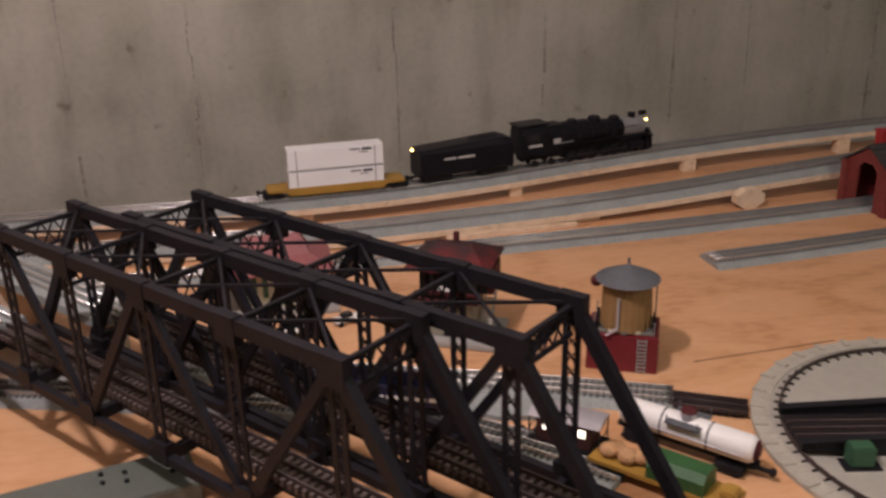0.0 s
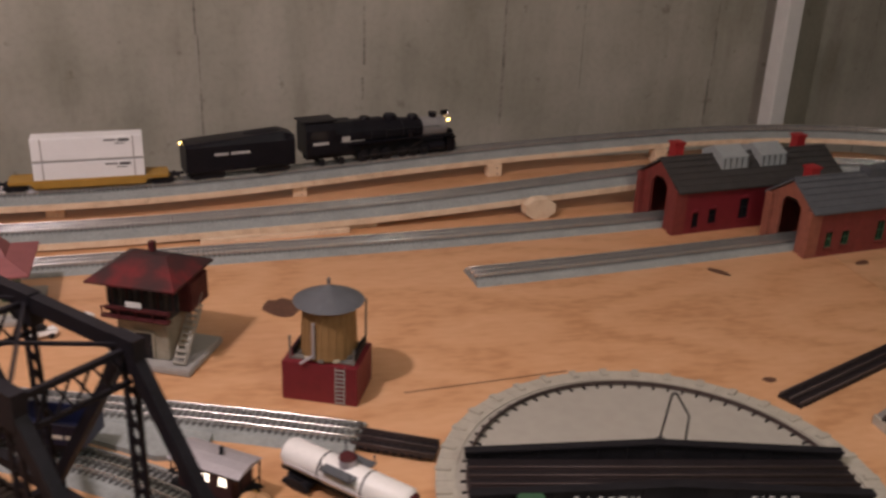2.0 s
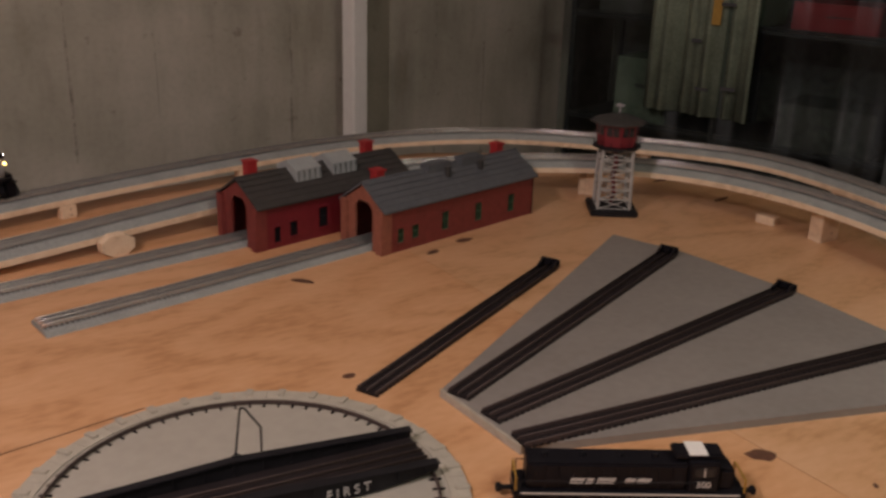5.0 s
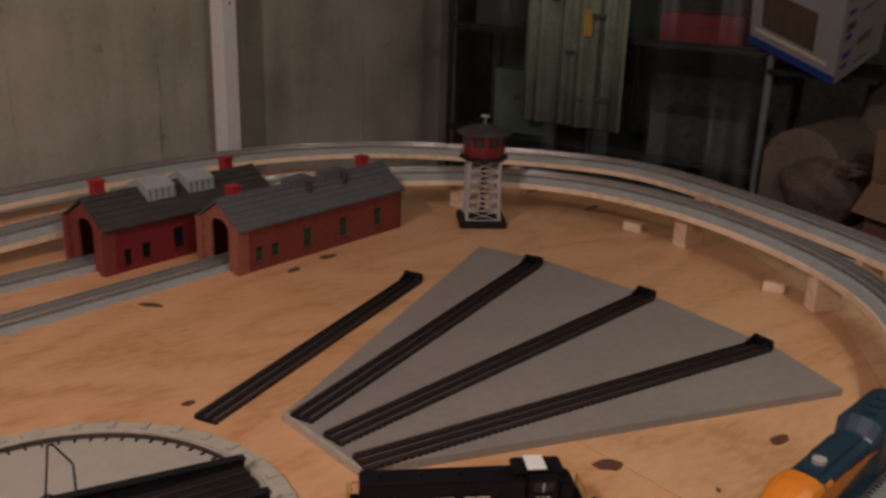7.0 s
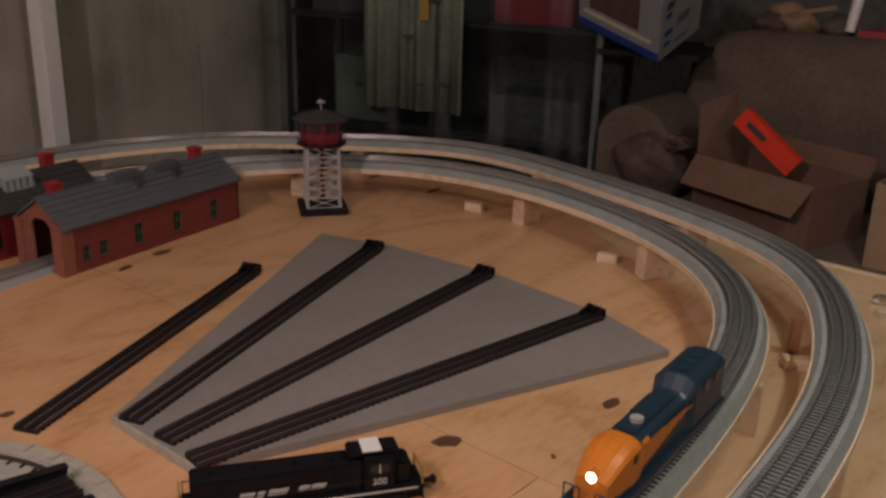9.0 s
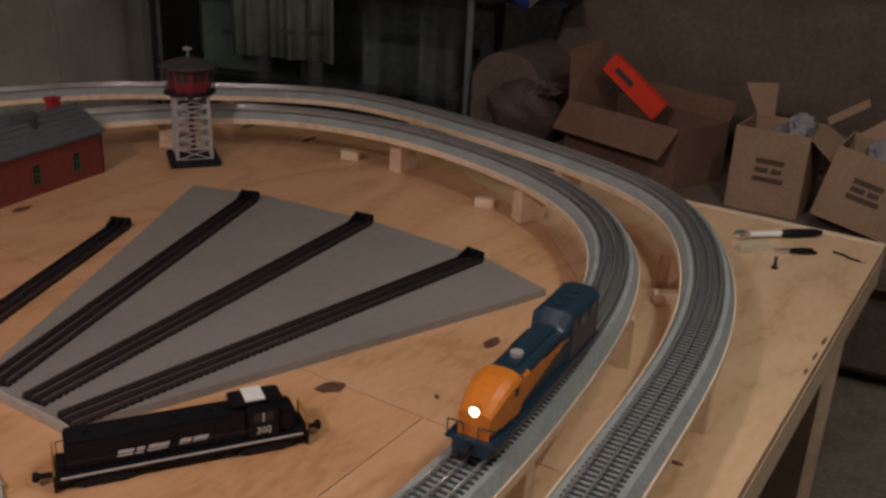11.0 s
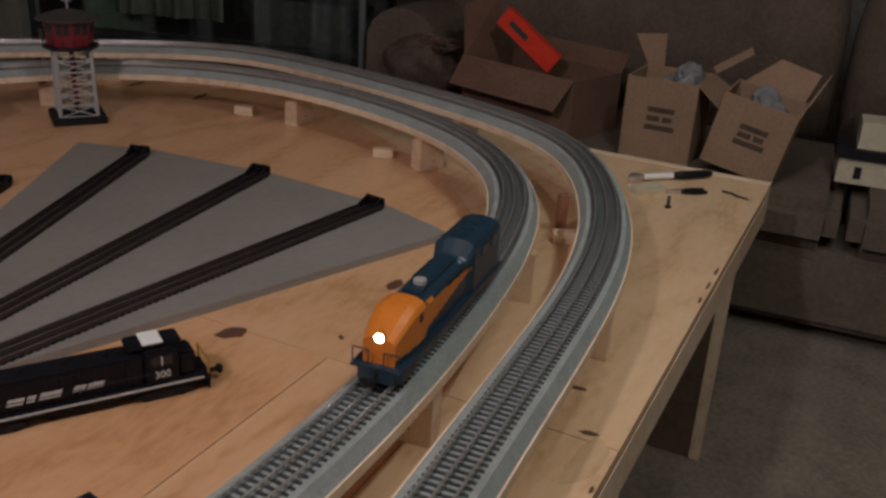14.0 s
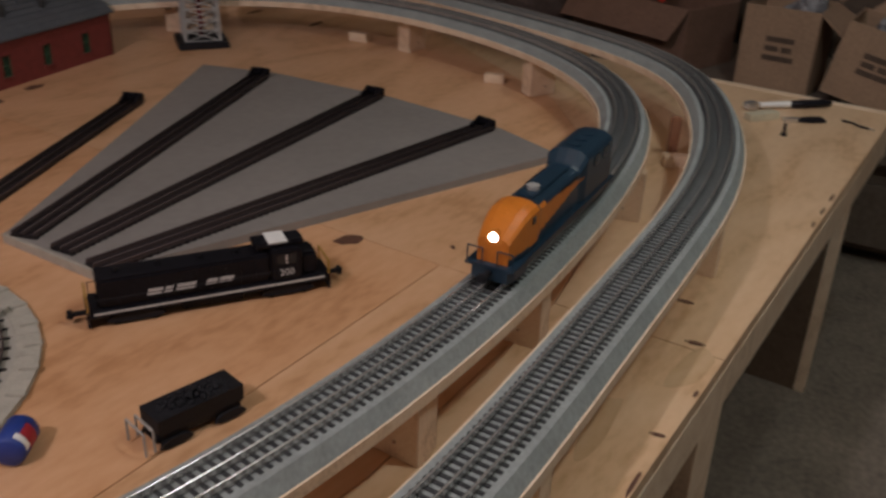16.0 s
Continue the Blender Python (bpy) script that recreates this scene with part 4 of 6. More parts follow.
def water_tower(m):
    b = empty("water_tower", m, "tan model water tank with gray cone roof on red base", "model building")
    quick("base", MAROON, b, lambda bm: box(bm, -0.007, 0.095, -0.005, 0.072, 0, 0.056, 0.001), "dark red brick base")
    quick("base_ledge", GRAY_WOOD, b, lambda bm: box(bm, 0.004, 0.088, 0.004, 0.066, 0.0562, 0.059))
    for x, y, z in ((0.002, 0.004, 0.09), (0.002, 0.066, 0.078), (0.088, 0.004, 0.078), (0.088, 0.066, 0.125)):
        quick("corner_post", GRAY_WOOD, b, lambda bm: beam(bm, (x, y, 0.0562), (x, y, z), 0.0022))
    for x in (0.003, 0.085):
        quick("parapet", BLACK_MATT, b, lambda bm: box(bm, x, x + 0.004, 0.008, 0.062, 0.0595, 0.070, 0.001))
    tank = quick("tank", TAN, b, lambda bm: rod(bm, (0.046, 0.035, 0.0595), (0.046, 0.035, 0.132), 0.037, 0.034, 24), "tan staved tank")
    for i in range(24):
        a = math.tau * i / 24
        quick("stave_edge", TAN, tank, lambda bm: beam(bm, (0.046 + 0.0372 * math.cos(a), 0.035 + 0.0372 * math.sin(a), 0.06), (0.046 + 0.0342 * math.cos(a), 0.035 + 0.0342 * math.sin(a), 0.132), 0.0012))
    for i in range(12):
        a = math.tau * i / 12
        quick("skirt_board", GRAY_WOOD if i % 2 else CREAM, tank, lambda bm: box(bm, -0.004, 0.004, -0.001, 0.001, 0.059, 0.063)).matrix_local = pose(0.046 + 0.039 * math.cos(a), 0.035 + 0.039 * math.sin(a), 0, 0, 0, 90 + math.degrees(a))
    quick("roof", ROOF_GRAY, b, lambda bm: rod(bm, (0.046, 0.035, 0.132), (0.046, 0.035, 0.153), 0.047, 0.002, 24), "gray cone roof")
    quick("finial", ROOF_GRAY, b, lambda bm: rod(bm, (0.046, 0.035, 0.155), (0.046, 0.035, 0.163), 0.0022, n=8))
    quick("spout_pipe", SILVER, b, lambda bm: rod(bm, (0.036, -0.0035, 0.064), (0.036, -0.0025, 0.114), 0.0022, n=8))
    quick("spout_arm", SILVER, b, lambda bm: rod(bm, (0.036, -0.0035, 0.068), (0.020, -0.010, 0.058), 0.002, n=8))
    quick("float_ball", ROOF_MAROON, b, lambda bm: bmesh.ops.create_icosphere(bm, subdivisions=2, radius=0.009, matrix=pose(0.0, 0.05, 0.118)), smooth=True)
    lad = quick("ladder", GRAY_PLASTIC, b, lambda bm: [beam(bm, (x, -0.0062, 0.0), (x, -0.0062, 0.056), 0.0012) for x in (0.066, 0.078)], "pale gray ladder")
    for i in range(9):
        quick("rung", GRAY_PLASTIC, lad, lambda bm: beam(bm, (0.066, -0.0062, 0.004 + i * 0.006), (0.078, -0.0062, 0.004 + i * 0.006), 0.0014))


water_tower(pose(0.330, 1.090, 0, 0, 0, -21))


def switch_tower(m):
    b = empty("switch_tower", m, "two-storey model switch tower with maroon roof and outside stairs", "model building")
    quick("plinth", GRAY_PLASTIC, b, lambda bm: box(bm, 0, 0.136, 0, 0.108, 0, 0.010, 0.002), "gray plinth")
    quick("lower_storey", GRUBBY, b, lambda bm: box(bm, 0.022, 0.098, 0.02, 0.09, 0.0102, 0.074, 0.001), "grubby cream lower storey")
    d = quick("doorway", BLACK_MATT, b, lambda bm: box(bm, 0.05, 0.074, 0.0185, 0.0205, 0.011, 0.05))
    quick("door_frame", GRUBBY, d, lambda bm: [box(bm, x, x + 0.003, 0.017, 0.0195, 0.011, 0.053) for x in (0.047, 0.074)] + [box(bm, 0.047, 0.077, 0.017, 0.0195, 0.0502, 0.0535)])
    quick("upper_storey", ROOF_DARK, b, lambda bm: box(bm, 0.016, 0.104, 0.014, 0.096, 0.0742, 0.128, 0.001), "dark upper storey")
    quick("balcony", ROOF_MAROON, b, lambda bm: box(bm, 0.008, 0.108, 0.004, 0.0138, 0.074, 0.077))
    for i in range(5):
        x = 0.012 + i * 0.0225
        w = quick("window", GLASS_DARK, b, lambda bm: box(bm, x + 0.003, x + 0.019, 0.0128, 0.0138, 0.092, 0.118))
        quick("window_bar", ROOF_MAROON, w, lambda bm: box(bm, x + 0.0104, x + 0.0116, 0.012, 0.0126, 0.092, 0.118))
    quick("sill_band", ROOF_MAROON, b, lambda bm: box(bm, 0.012, 0.108, 0.009, 0.0125, 0.083, 0.09))
    quick("balcony_rail", ROOF_MAROON, b, lambda bm: beam(bm, (0.008, 0.005, 0.09), (0.108, 0.005, 0.09), 0.0016))
    for x in (0.01, 0.035, 0.06, 0.085, 0.106):
        quick("rail_post", ROOF_MAROON, b, lambda bm: beam(bm, (x, 0.005, 0.077), (x, 0.005, 0.09), 0.0014))
    quick("bay", ROOF_MAROON, b, lambda bm: box(bm, 0.1045, 0.124, 0.04, 0.096, 0.078, 0.122, 0.002))
    r = quick("roof", ROOF_STAINED, b, lambda bm: loft(bm, [[Vector((x, y, 0.128)) for x, y in ((-0.004, -0.008), (0.126, -0.008), (0.126, 0.112), (-0.004, 0.112))], [Vector((x, y, 0.131)) for x, y in ((-0.004, -0.008), (0.126, -0.008), (0.126, 0.112), (-0.004, 0.112))], [Vector((x, y, 0.156)) for x, y in ((0.035, 0.045), (0.09, 0.045), (0.09, 0.062), (0.035, 0.062))]]), "maroon hipped roof")
    quick("chimney", ROOF_MAROON, r, lambda bm: box(bm, 0.058, 0.066, 0.056, 0.064, 0.15, 0.17))
    stair = quick("stair_string", STAIR_GRAY, b, lambda bm: beam(bm, (0.107, 0.012, 0.012), (0.107, 0.075, 0.076), 0.002, 0.005), "weathered gray outside stairs")
    for i in range(11):
        f = i / 10
        quick("step", STAIR_GRAY, stair, lambda bm: box(bm, 0.1075, 0.122, 0.012 + 0.062 * f - 0.003, 0.012 + 0.062 * f + 0.003, 0.014 + 0.06 * f, 0.0156 + 0.06 * f))
    quick("stair_string", STAIR_GRAY, b, lambda bm: beam(bm, (0.123, 0.012, 0.012), (0.123, 0.075, 0.076), 0.002, 0.005))
    quick("hand_rail", STAIR_GRAY, b, lambda bm: beam(bm, (0.124, 0.012, 0.03), (0.124, 0.075, 0.094), 0.0015))
    quick("name_board", WHITE, b, lambda bm: box(bm, 0.045, 0.068, 0.0072, 0.0085, 0.0925, 0.1005))


switch_tower(pose(0.074, 1.208, 0, 0, 0, -23))


def station(m):
    b = empty("station_house", m, "small model station with a faded maroon hipped roof", "model building")
    quick("platform", GRAY_PLASTIC, b, lambda bm: box(bm, -0.1, 0.1, -0.065, 0.065, 0, 0.008, 0.001))
    quick("house_body", CREAM, b, lambda bm: box(bm, -0.065, 0.065, -0.038, 0.038, 0.0082, 0.082), "cream walls")
    for i in range(7):
        quick("green_panel", GREEN_SASH, b, lambda bm: box(bm, -0.06 + i * 0.018, -0.051 + i * 0.018, -0.0395, -0.0382, 0.03, 0.078))
    for i in range(3):
        quick("green_panel", GREEN_SASH, b, lambda bm: box(bm, 0.0652, 0.0665, -0.03 + i * 0.022, -0.02 + i * 0.022, 0.03, 0.078))
    quick("roof", mat("faded_roof", (0.25, 0.085, 0.085), 0.65, var=0.2, scale=50, bump=0.3), b, lambda bm: loft(bm, [[Vector((x, y, z)) for x, y in ((-a, -c), (a, -c), (a, c), (-a, c))] for a, c, z in ((0.095, 0.07, 0.080), (0.095, 0.07, 0.083), (0.06, 0.03, 0.098), (0.045, 0.006, 0.125))]), "faded maroon roof")


station(pose(-0.135, 1.40, 0, 0, 0, 5))
for x, y, a in ((-0.02, 1.30, 20), (-0.10, 1.275, -10), (0.03, 1.335, 60)):
    v = empty("toy_car", pose(x, y, 0, 0, 0, a), "small white toy car parked by the model station", "toy car", "toy cars")
    quick("body", WHITE, v, lambda bm: box(bm, -0.024, 0.024, -0.01, 0.01, 0.004, 0.013, 0.003))
    quick("cabin", GLASS_DARK, v, lambda bm: box(bm, -0.012, 0.010, -0.008, 0.008, 0.0128, 0.02, 0.003))
    for sx in (-0.014, 0.014):
        for sy in (-0.0095, 0.0095):
            quick("wheel", BLACK_MATT, v, lambda bm: rod(bm, (sx, sy - 0.0015, 0.0045), (sx, sy + 0.0015, 0.0045), 0.0045, n=12))


def control_tower(m):
    b = empty("control_tower", m, "red octagonal control cabin with dark roof on a gray lattice tower", "model building")
    quick("base_plate", BLACK_MATT, b, lambda bm: box(bm, -0.056, 0.056, -0.054, 0.054, 0, 0.014, 0.002), "black base plate")
    lat = mat("gray_lattice", (0.42, 0.41, 0.39), 0.5)
    lo, hi, z0, z1 = 0.037, 0.034, 0.0142, 0.154
    C = [(-1, -1), (1, -1), (1, 1), (-1, 1)]
    at = lambda c, f: Vector((c[0] * (lo + (hi - lo) * f), c[1] * (lo + (hi - lo) * f), z0 + (z1 - z0) * f))
    for c in C:
        quick("leg", lat, b, lambda bm: beam(bm, at(c, 0), at(c, 1), 0.0055))
    for c, d in zip(C, C[1:] + C[:1]):
        for k in range(7):
            quick("girt", lat, b, lambda bm: beam(bm, at(c, k / 6), at(d, k / 6), 0.0026))
            if k < 6:
                quick("brace", lat, b, lambda bm: beam(bm, at(c, k / 6), at(d, (k + 1) / 6), 0.0018))
                quick("brace", lat, b, lambda bm: beam(bm, at(d, k / 6), at(c, (k + 1) / 6), 0.0018))
    for k in range(4):
        x = 0.018 * (-1) ** k
        quick("stair", MAROON, b, lambda bm: beam(bm, (x, 0, z0 + 0.034 * k), (-x, 0, z0 + 0.034 * (k + 1)), 0.010, 0.003), "red zigzag stair")
    quick("platform", BLACK_MATT, b, lambda bm: rod(bm, (0, 0, 0.1542), (0, 0, 0.160), 0.056, n=8), "black platform")
    cab = quick("cabin", MAROON, b, lambda bm: rod(bm, (0, 0, 0.1602), (0, 0, 0.212), 0.045, 0.051, 8), "glossy red cabin")
    for i in range(8):
        a = math.tau * (i + 0.5) / 8
        w = quick("window", GLASS_DARK, cab, lambda bm: box(bm, -0.001, 0.001, -0.0135, 0.0135, 0.186, 0.207))
        w.matrix_local = pose(0.0455 * math.cos(a), 0.0455 * math.sin(a), 0, 0, 0, math.degrees(a)) @ pose(0, 0, 0)
        quick("mullion", MAROON, w, lambda bm: box(bm, 0.001, 0.0018, -0.0008, 0.0008, 0.186, 0.207))
    for i in range(16):
        a = math.tau * i / 16
        quick("rail_post", BLACK_MATT, b, lambda bm: beam(bm, (0.0535 * math.cos(a), 0.0535 * math.sin(a), 0.160), (0.0535 * math.cos(a), 0.0535 * math.sin(a), 0.174), 0.0014))
    quick("roof", ROOF_DARK, b, lambda bm: loft(bm, [[Vector((r * math.cos(a), r * math.sin(a), z)) for a in (math.tau * i / 8 for i in range(8))] for r, z in ((0.065, 0.2122), (0.065, 0.216), (0.028, 0.228), (0.004, 0.233))]), "dark octagonal roof")
    quick("horn_mast", SILVER, b, lambda bm: rod(bm, (0, 0, 0.231), (0, 0, 0.248), 0.0016, n=8))
    for k in range(3):
        quick("horn", SILVER, b, lambda bm: rod(bm, (0, 0, 0.248), (0.009 * math.cos(k * 2.1), 0.009 * math.sin(k * 2.1), 0.251), 0.0012, 0.0035, 10))


control_tower(pose(1.936, 1.464, 0, 0, 0, 54))


# ---- trains ----
GUNMETAL = mat("gunmetal", (0.035, 0.035, 0.037), 0.4, 0.5)
def wheelset(car, x, r=0.0075, gauge=0.0155, z0=0.0, material=None):
    for y in (-gauge, gauge):
        w = quick("wheel", material or BLACK_MATT, car, lambda bm: rod(bm, (x, y - 0.002, z0 + r), (x, y + 0.002, z0 + r), r, n=16))
    quick("axle", STEEL, car, lambda bm: rod(bm, (x, -gauge, z0 + r), (x, gauge, z0 + r), 0.0014, n=8))


def truck(car, x, half=0.017, r=0.007, z0=0.0):
    t = quick("truck", BLACK_MATT, car, lambda bm: box(bm, x - half - 0.006, x + half + 0.006, -0.012, 0.012, z0 + r, z0 + r + 0.006, 0.001))
    for y in (-0.019, 0.019):
        quick("side_frame", BLACK_MATT, t, lambda bm: loft(bm, [[Vector((x + a, y + dy, z0 + b)) for a, b in ((-half - 0.007, r - 0.001), (-half + 0.006, r - 0.004), (half - 0.006, r - 0.004), (half + 0.007, r - 0.001), (half + 0.004, r + 0.004), (0.006, r + 0.007), (-0.006, r + 0.007), (-half - 0.004, r + 0.004))] for dy in (-0.0015, 0.0015)]))
    for dx in (-half * 0.8, half * 0.8):
        wheelset(t, x + dx, r, z0=z0)


def coupler(car, x, d, z=0.012):
    c = quick("coupler", BLACK_MATT, car, lambda bm: box(bm, min(x, x + d * 0.016), max(x, x + d * 0.016), -0.0025, 0.0025, z - 0.002, z + 0.002))
    quick("knuckle", BLACK_MATT, c, lambda bm: box(bm, x + d * 0.018 - 0.0035, x + d * 0.018 + 0.0035, -0.005, 0.005, z - 0.0045, z + 0.0045, 0.0015))


def steam_engine(m):
    """Boiler, cab, running boards, drivers; x ahead, front at 0."""
    e = empty("steam_locomotive", m, "black model steam locomotive with silver smokebox and lit headlamp", "model train")
    boiler = quick("boiler", BLACK, e, lambda bm: loft(bm, [[Vector((x, r * math.cos(a), z + r * math.sin(a))) for a in (math.tau * k / 24 for k in range(24))] for x, r, z in ((-0.245, 0.028, 0.056), (-0.17, 0.0275, 0.056), (-0.165, 0.026, 0.055), (-0.085, 0.0215, 0.053))]), smooth=False)
    quick("firebox", BLACK, e, lambda bm: loft(bm, [[Vector((x, 0.025 * sx, z)) for sx, z in ((-1, 0.026), (-1, 0.062), (-0.7, 0.084), (0.7, 0.084), (1, 0.062), (1, 0.026))] for x in (-0.275, -0.235)]))
    smoke = quick("smokebox", mat("graphite_paint", (0.33, 0.33, 0.33), 0.4, 0.4, var=0.2), e, lambda bm: loft(bm, [[Vector((x, r * math.cos(a), 0.053 + r * math.sin(a))) for a in (math.tau * k / 24 for k in range(24))] for x, r in ((-0.085, 0.0212), (-0.032, 0.0212), (-0.029, 0.019))]), "silver-gray smokebox")
    quick("smokebox_door", BLACK, smoke, lambda bm: rod(bm, (-0.029, 0, 0.053), (-0.0255, 0, 0.053), 0.0165, 0.012, 20))
    for x, r in ((-0.20, 0.0282), (-0.168, 0.0276), (-0.13, 0.0245)):
        quick("boiler_band", GUNMETAL, boiler, lambda bm: rod(bm, (x - 0.0008, 0, 0.054), (x + 0.0008, 0, 0.054), r, n=24))
    lamp = quick("headlamp", BLACK, e, lambda bm: rod(bm, (-0.034, 0, 0.0795), (-0.020, 0, 0.0795), 0.0055, n=14))
    quick("headlamp_lens", LAMP_WHITE, lamp, lambda bm: rod(bm, (-0.020, 0, 0.0795), (-0.0193, 0, 0.0795), 0.0044, n=14), "lit white lens")
    for y in (-0.012, 0.012):
        quick("marker_lamp", LAMP_AMBER, e, lambda bm: rod(bm, (-0.026, y, 0.067), (-0.022, y, 0.067), 0.0022, n=10), "lit amber marker")
    quick("stack", BLACK, e, lambda bm: rod(bm, (-0.055, 0, 0.073), (-0.055, 0, 0.083), 0.0085, n=18))
    for x, rr, h in ((-0.10, 0.012, 0.083), (-0.15, 0.014, 0.0885), (-0.205, 0.012, 0.088)):
        quick("dome", BLACK, e, lambda bm: loft(bm, [[Vector((x + r * math.cos(a), r * math.sin(a), z)) for a in (math.tau * k / 16 for k in range(16))] for r, z in ((rr, 0.07), (rr, h - 0.005), (rr * 0.75, h - 0.001), (rr * 0.3, h))]))
    for y in (-0.027, 0.027):
        quick("running_board", BLACK, e, lambda bm: box(bm, -0.25, -0.02, y - 0.0045, y + 0.0045, 0.040, 0.0425))
        quick("hand_rail", GUNMETAL, e, lambda bm: rod(bm, (-0.23, y * 0.95, 0.062), (-0.05, y * 0.88, 0.060), 0.0007, n=6))
        quick("cylinder", BLACK, e, lambda bm: rod(bm, (-0.075, y * 0.85, 0.018), (-0.04, y * 0.85, 0.018), 0.009, n=16))
        quick("side_rod", GUNMETAL, e, lambda bm: beam(bm, (-0.215, y * 0.78, 0.012), (-0.07, y * 0.78, 0.014), 0.0015, 0.0035))
        quick("valve_gear", GUNMETAL, e, lambda bm: beam(bm, (-0.125, y * 0.8, 0.016), (-0.085, y * 0.8, 0.032), 0.0012, 0.003))
        quick("air_pump", BLACK, e, lambda bm: rod(bm, (-0.115, y * 0.95, 0.043), (-0.115, y * 0.95, 0.058), 0.006, n=12))
    cab = quick("cab", BLACK, e, lambda bm: loft(bm, [[Vector((x, 0.0285 * sx, z)) for sx, z in ((-1, 0.026), (-1, 0.074), (-0.75, 0.086), (0, 0.090), (0.75, 0.086), (1, 0.074), (1, 0.026))] for x in (-0.335, -0.276)]))
    for y in (-0.0288, 0.0288):
        quick("cab_window", GLASS_DARK, cab, lambda bm: box(bm, -0.325, -0.295, y - 0.0004, y + 0.0004, 0.058, 0.073))
        quick("number_panel", LETTER, cab, lambda bm: box(bm, -0.322, -0.290, y - 0.0005, y + 0.0005, 0.046, 0.051))
        quick("lettering_panel", mat("pale_panel", (0.4, 0.4, 0.38), 0.4), e, lambda bm: box(bm, -0.262, -0.215, y * 0.9 - 0.0006, y * 0.9 + 0.0006, 0.046, 0.057))
    quick("cab_roof", BLACK, cab, lambda bm: box(bm, -0.342, -0.27, -0.024, 0.024, 0.0885, 0.0915, 0.001))
    frame_ = quick("frame", BLACK_MATT, e, lambda bm: box(bm, -0.33, -0.02, -0.012, 0.012, 0.014, 0.034))
    for x in (-0.215, -0.19, -0.165, -0.13, -0.105, -0.08):
        for y in (-0.0165, 0.0165):
            w = quick("driver", BLACK_MATT, e, lambda bm: rod(bm, (x, y - 0.002, 0.012), (x, y + 0.002, 0.012), 0.0118, n=22))
            quick("hub", GUNMETAL, w, lambda bm: rod(bm, (x, y * 1.14 - 0.0006, 0.012), (x, y * 1.14 + 0.0006, 0.012), 0.0025, n=10))
    for x in (-0.035, -0.26, -0.30):
        wheelset(e, x, 0.007)
    quick("pilot", BLACK, e, lambda bm: loft(bm, [[Vector((x, w * s, z)) for s, z in ((-1, z0), (-1, z1), (1, z1), (1, z0))] for x, w, z0, z1 in ((-0.03, 0.022, 0.003, 0.030), (-0.012, 0.020, 0.003, 0.028), (0.0, 0.006, 0.003, 0.012))]))
    quick("pilot_deck", BLACK, e, lambda bm: box(bm, -0.034, -0.010, -0.024, 0.024, 0.0302, 0.033))
    for y in (-0.010, 0.010):
        quick("pilot_pump", BLACK, e, lambda bm: box(bm, -0.026, -0.014, y - 0.007, y + 0.007, 0.0332, 0.047, 0.002))


def tender(m):
    e = empty("tender", m, "black model tender with a coal load behind the steam locomotive", "model train")
    quick("body", BLACK, e, lambda bm: loft(bm, [[Vector((x, 0.028 * sx, z)) for sx, z in ((-0.9, 0.014), (-1, 0.018), (-1, 0.062), (-0.75, t), (0.75, t), (1, 0.062), (1, 0.018), (0.9, 0.014))] for x, t in ((-0.2, 0.066), (-0.195, 0.068), (-0.06, 0.075), (-0.02, 0.077), (0.0, 0.07))]))
    for y in (-0.0283, 0.0283):
        for k, (x0, x1) in enumerate(((-0.15, -0.125), (-0.12, -0.085))):
            quick("lettering_bar", LETTER, e, lambda bm: box(bm, x0, x1, y - 0.0004, y + 0.0004, 0.045, 0.0495))
    quick("coal_load", BLACK_MATT, e, lambda bm: bmesh.ops.create_icosphere(bm, subdivisions=3, radius=0.02, matrix=pose(-0.05, 0, 0.07) @ Matrix.Diagonal((2.2, 1.0, 0.5, 1))))
    quick("back_lamp", LAMP_AMBER, e, lambda bm: rod(bm, (-0.2035, 0.012, 0.063), (-0.2, 0.012, 0.063), 0.002, n=8), "small lit lamp")
    for x in (-0.04, -0.16):
        truck(e, x, 0.026)
    coupler(e, -0.2, -1)


def stack_car(m):
    e = empty("well_car", m, "yellow model well car carrying two white containers", "model train")
    for y in (-0.024, 0.024):
        quick("side_sill", YELLOW, e, lambda bm: loft(bm, [[Vector((x, y + dy, z)) for dy, z in ((-0.002, z0), (0.002, z0), (0.002, z1), (-0.002, z1))] for x, z0, z1 in ((-0.30, 0.016, 0.021), (-0.262, 0.015, 0.022), (-0.255, 0.006, 0.022), (-0.055, 0.006, 0.022), (-0.048, 0.015, 0.022), (-0.01, 0.016, 0.021))]))
    quick("floor", YELLOW, e, lambda bm: box(bm, -0.256, -0.052, -0.022, 0.022, 0.006, 0.009))
    for x0, x1 in ((-0.302, -0.258), (-0.052, -0.008)):
        quick("end_platform", YELLOW, e, lambda bm: box(bm, x0, x1, -0.0218, 0.0218, 0.0165, 0.0205, 0.001))
    for x in (-0.29, -0.02):
        truck(e, x, 0.015)
    coupler(e, -0.302, -1)
    coupler(e, -0.008, 1)


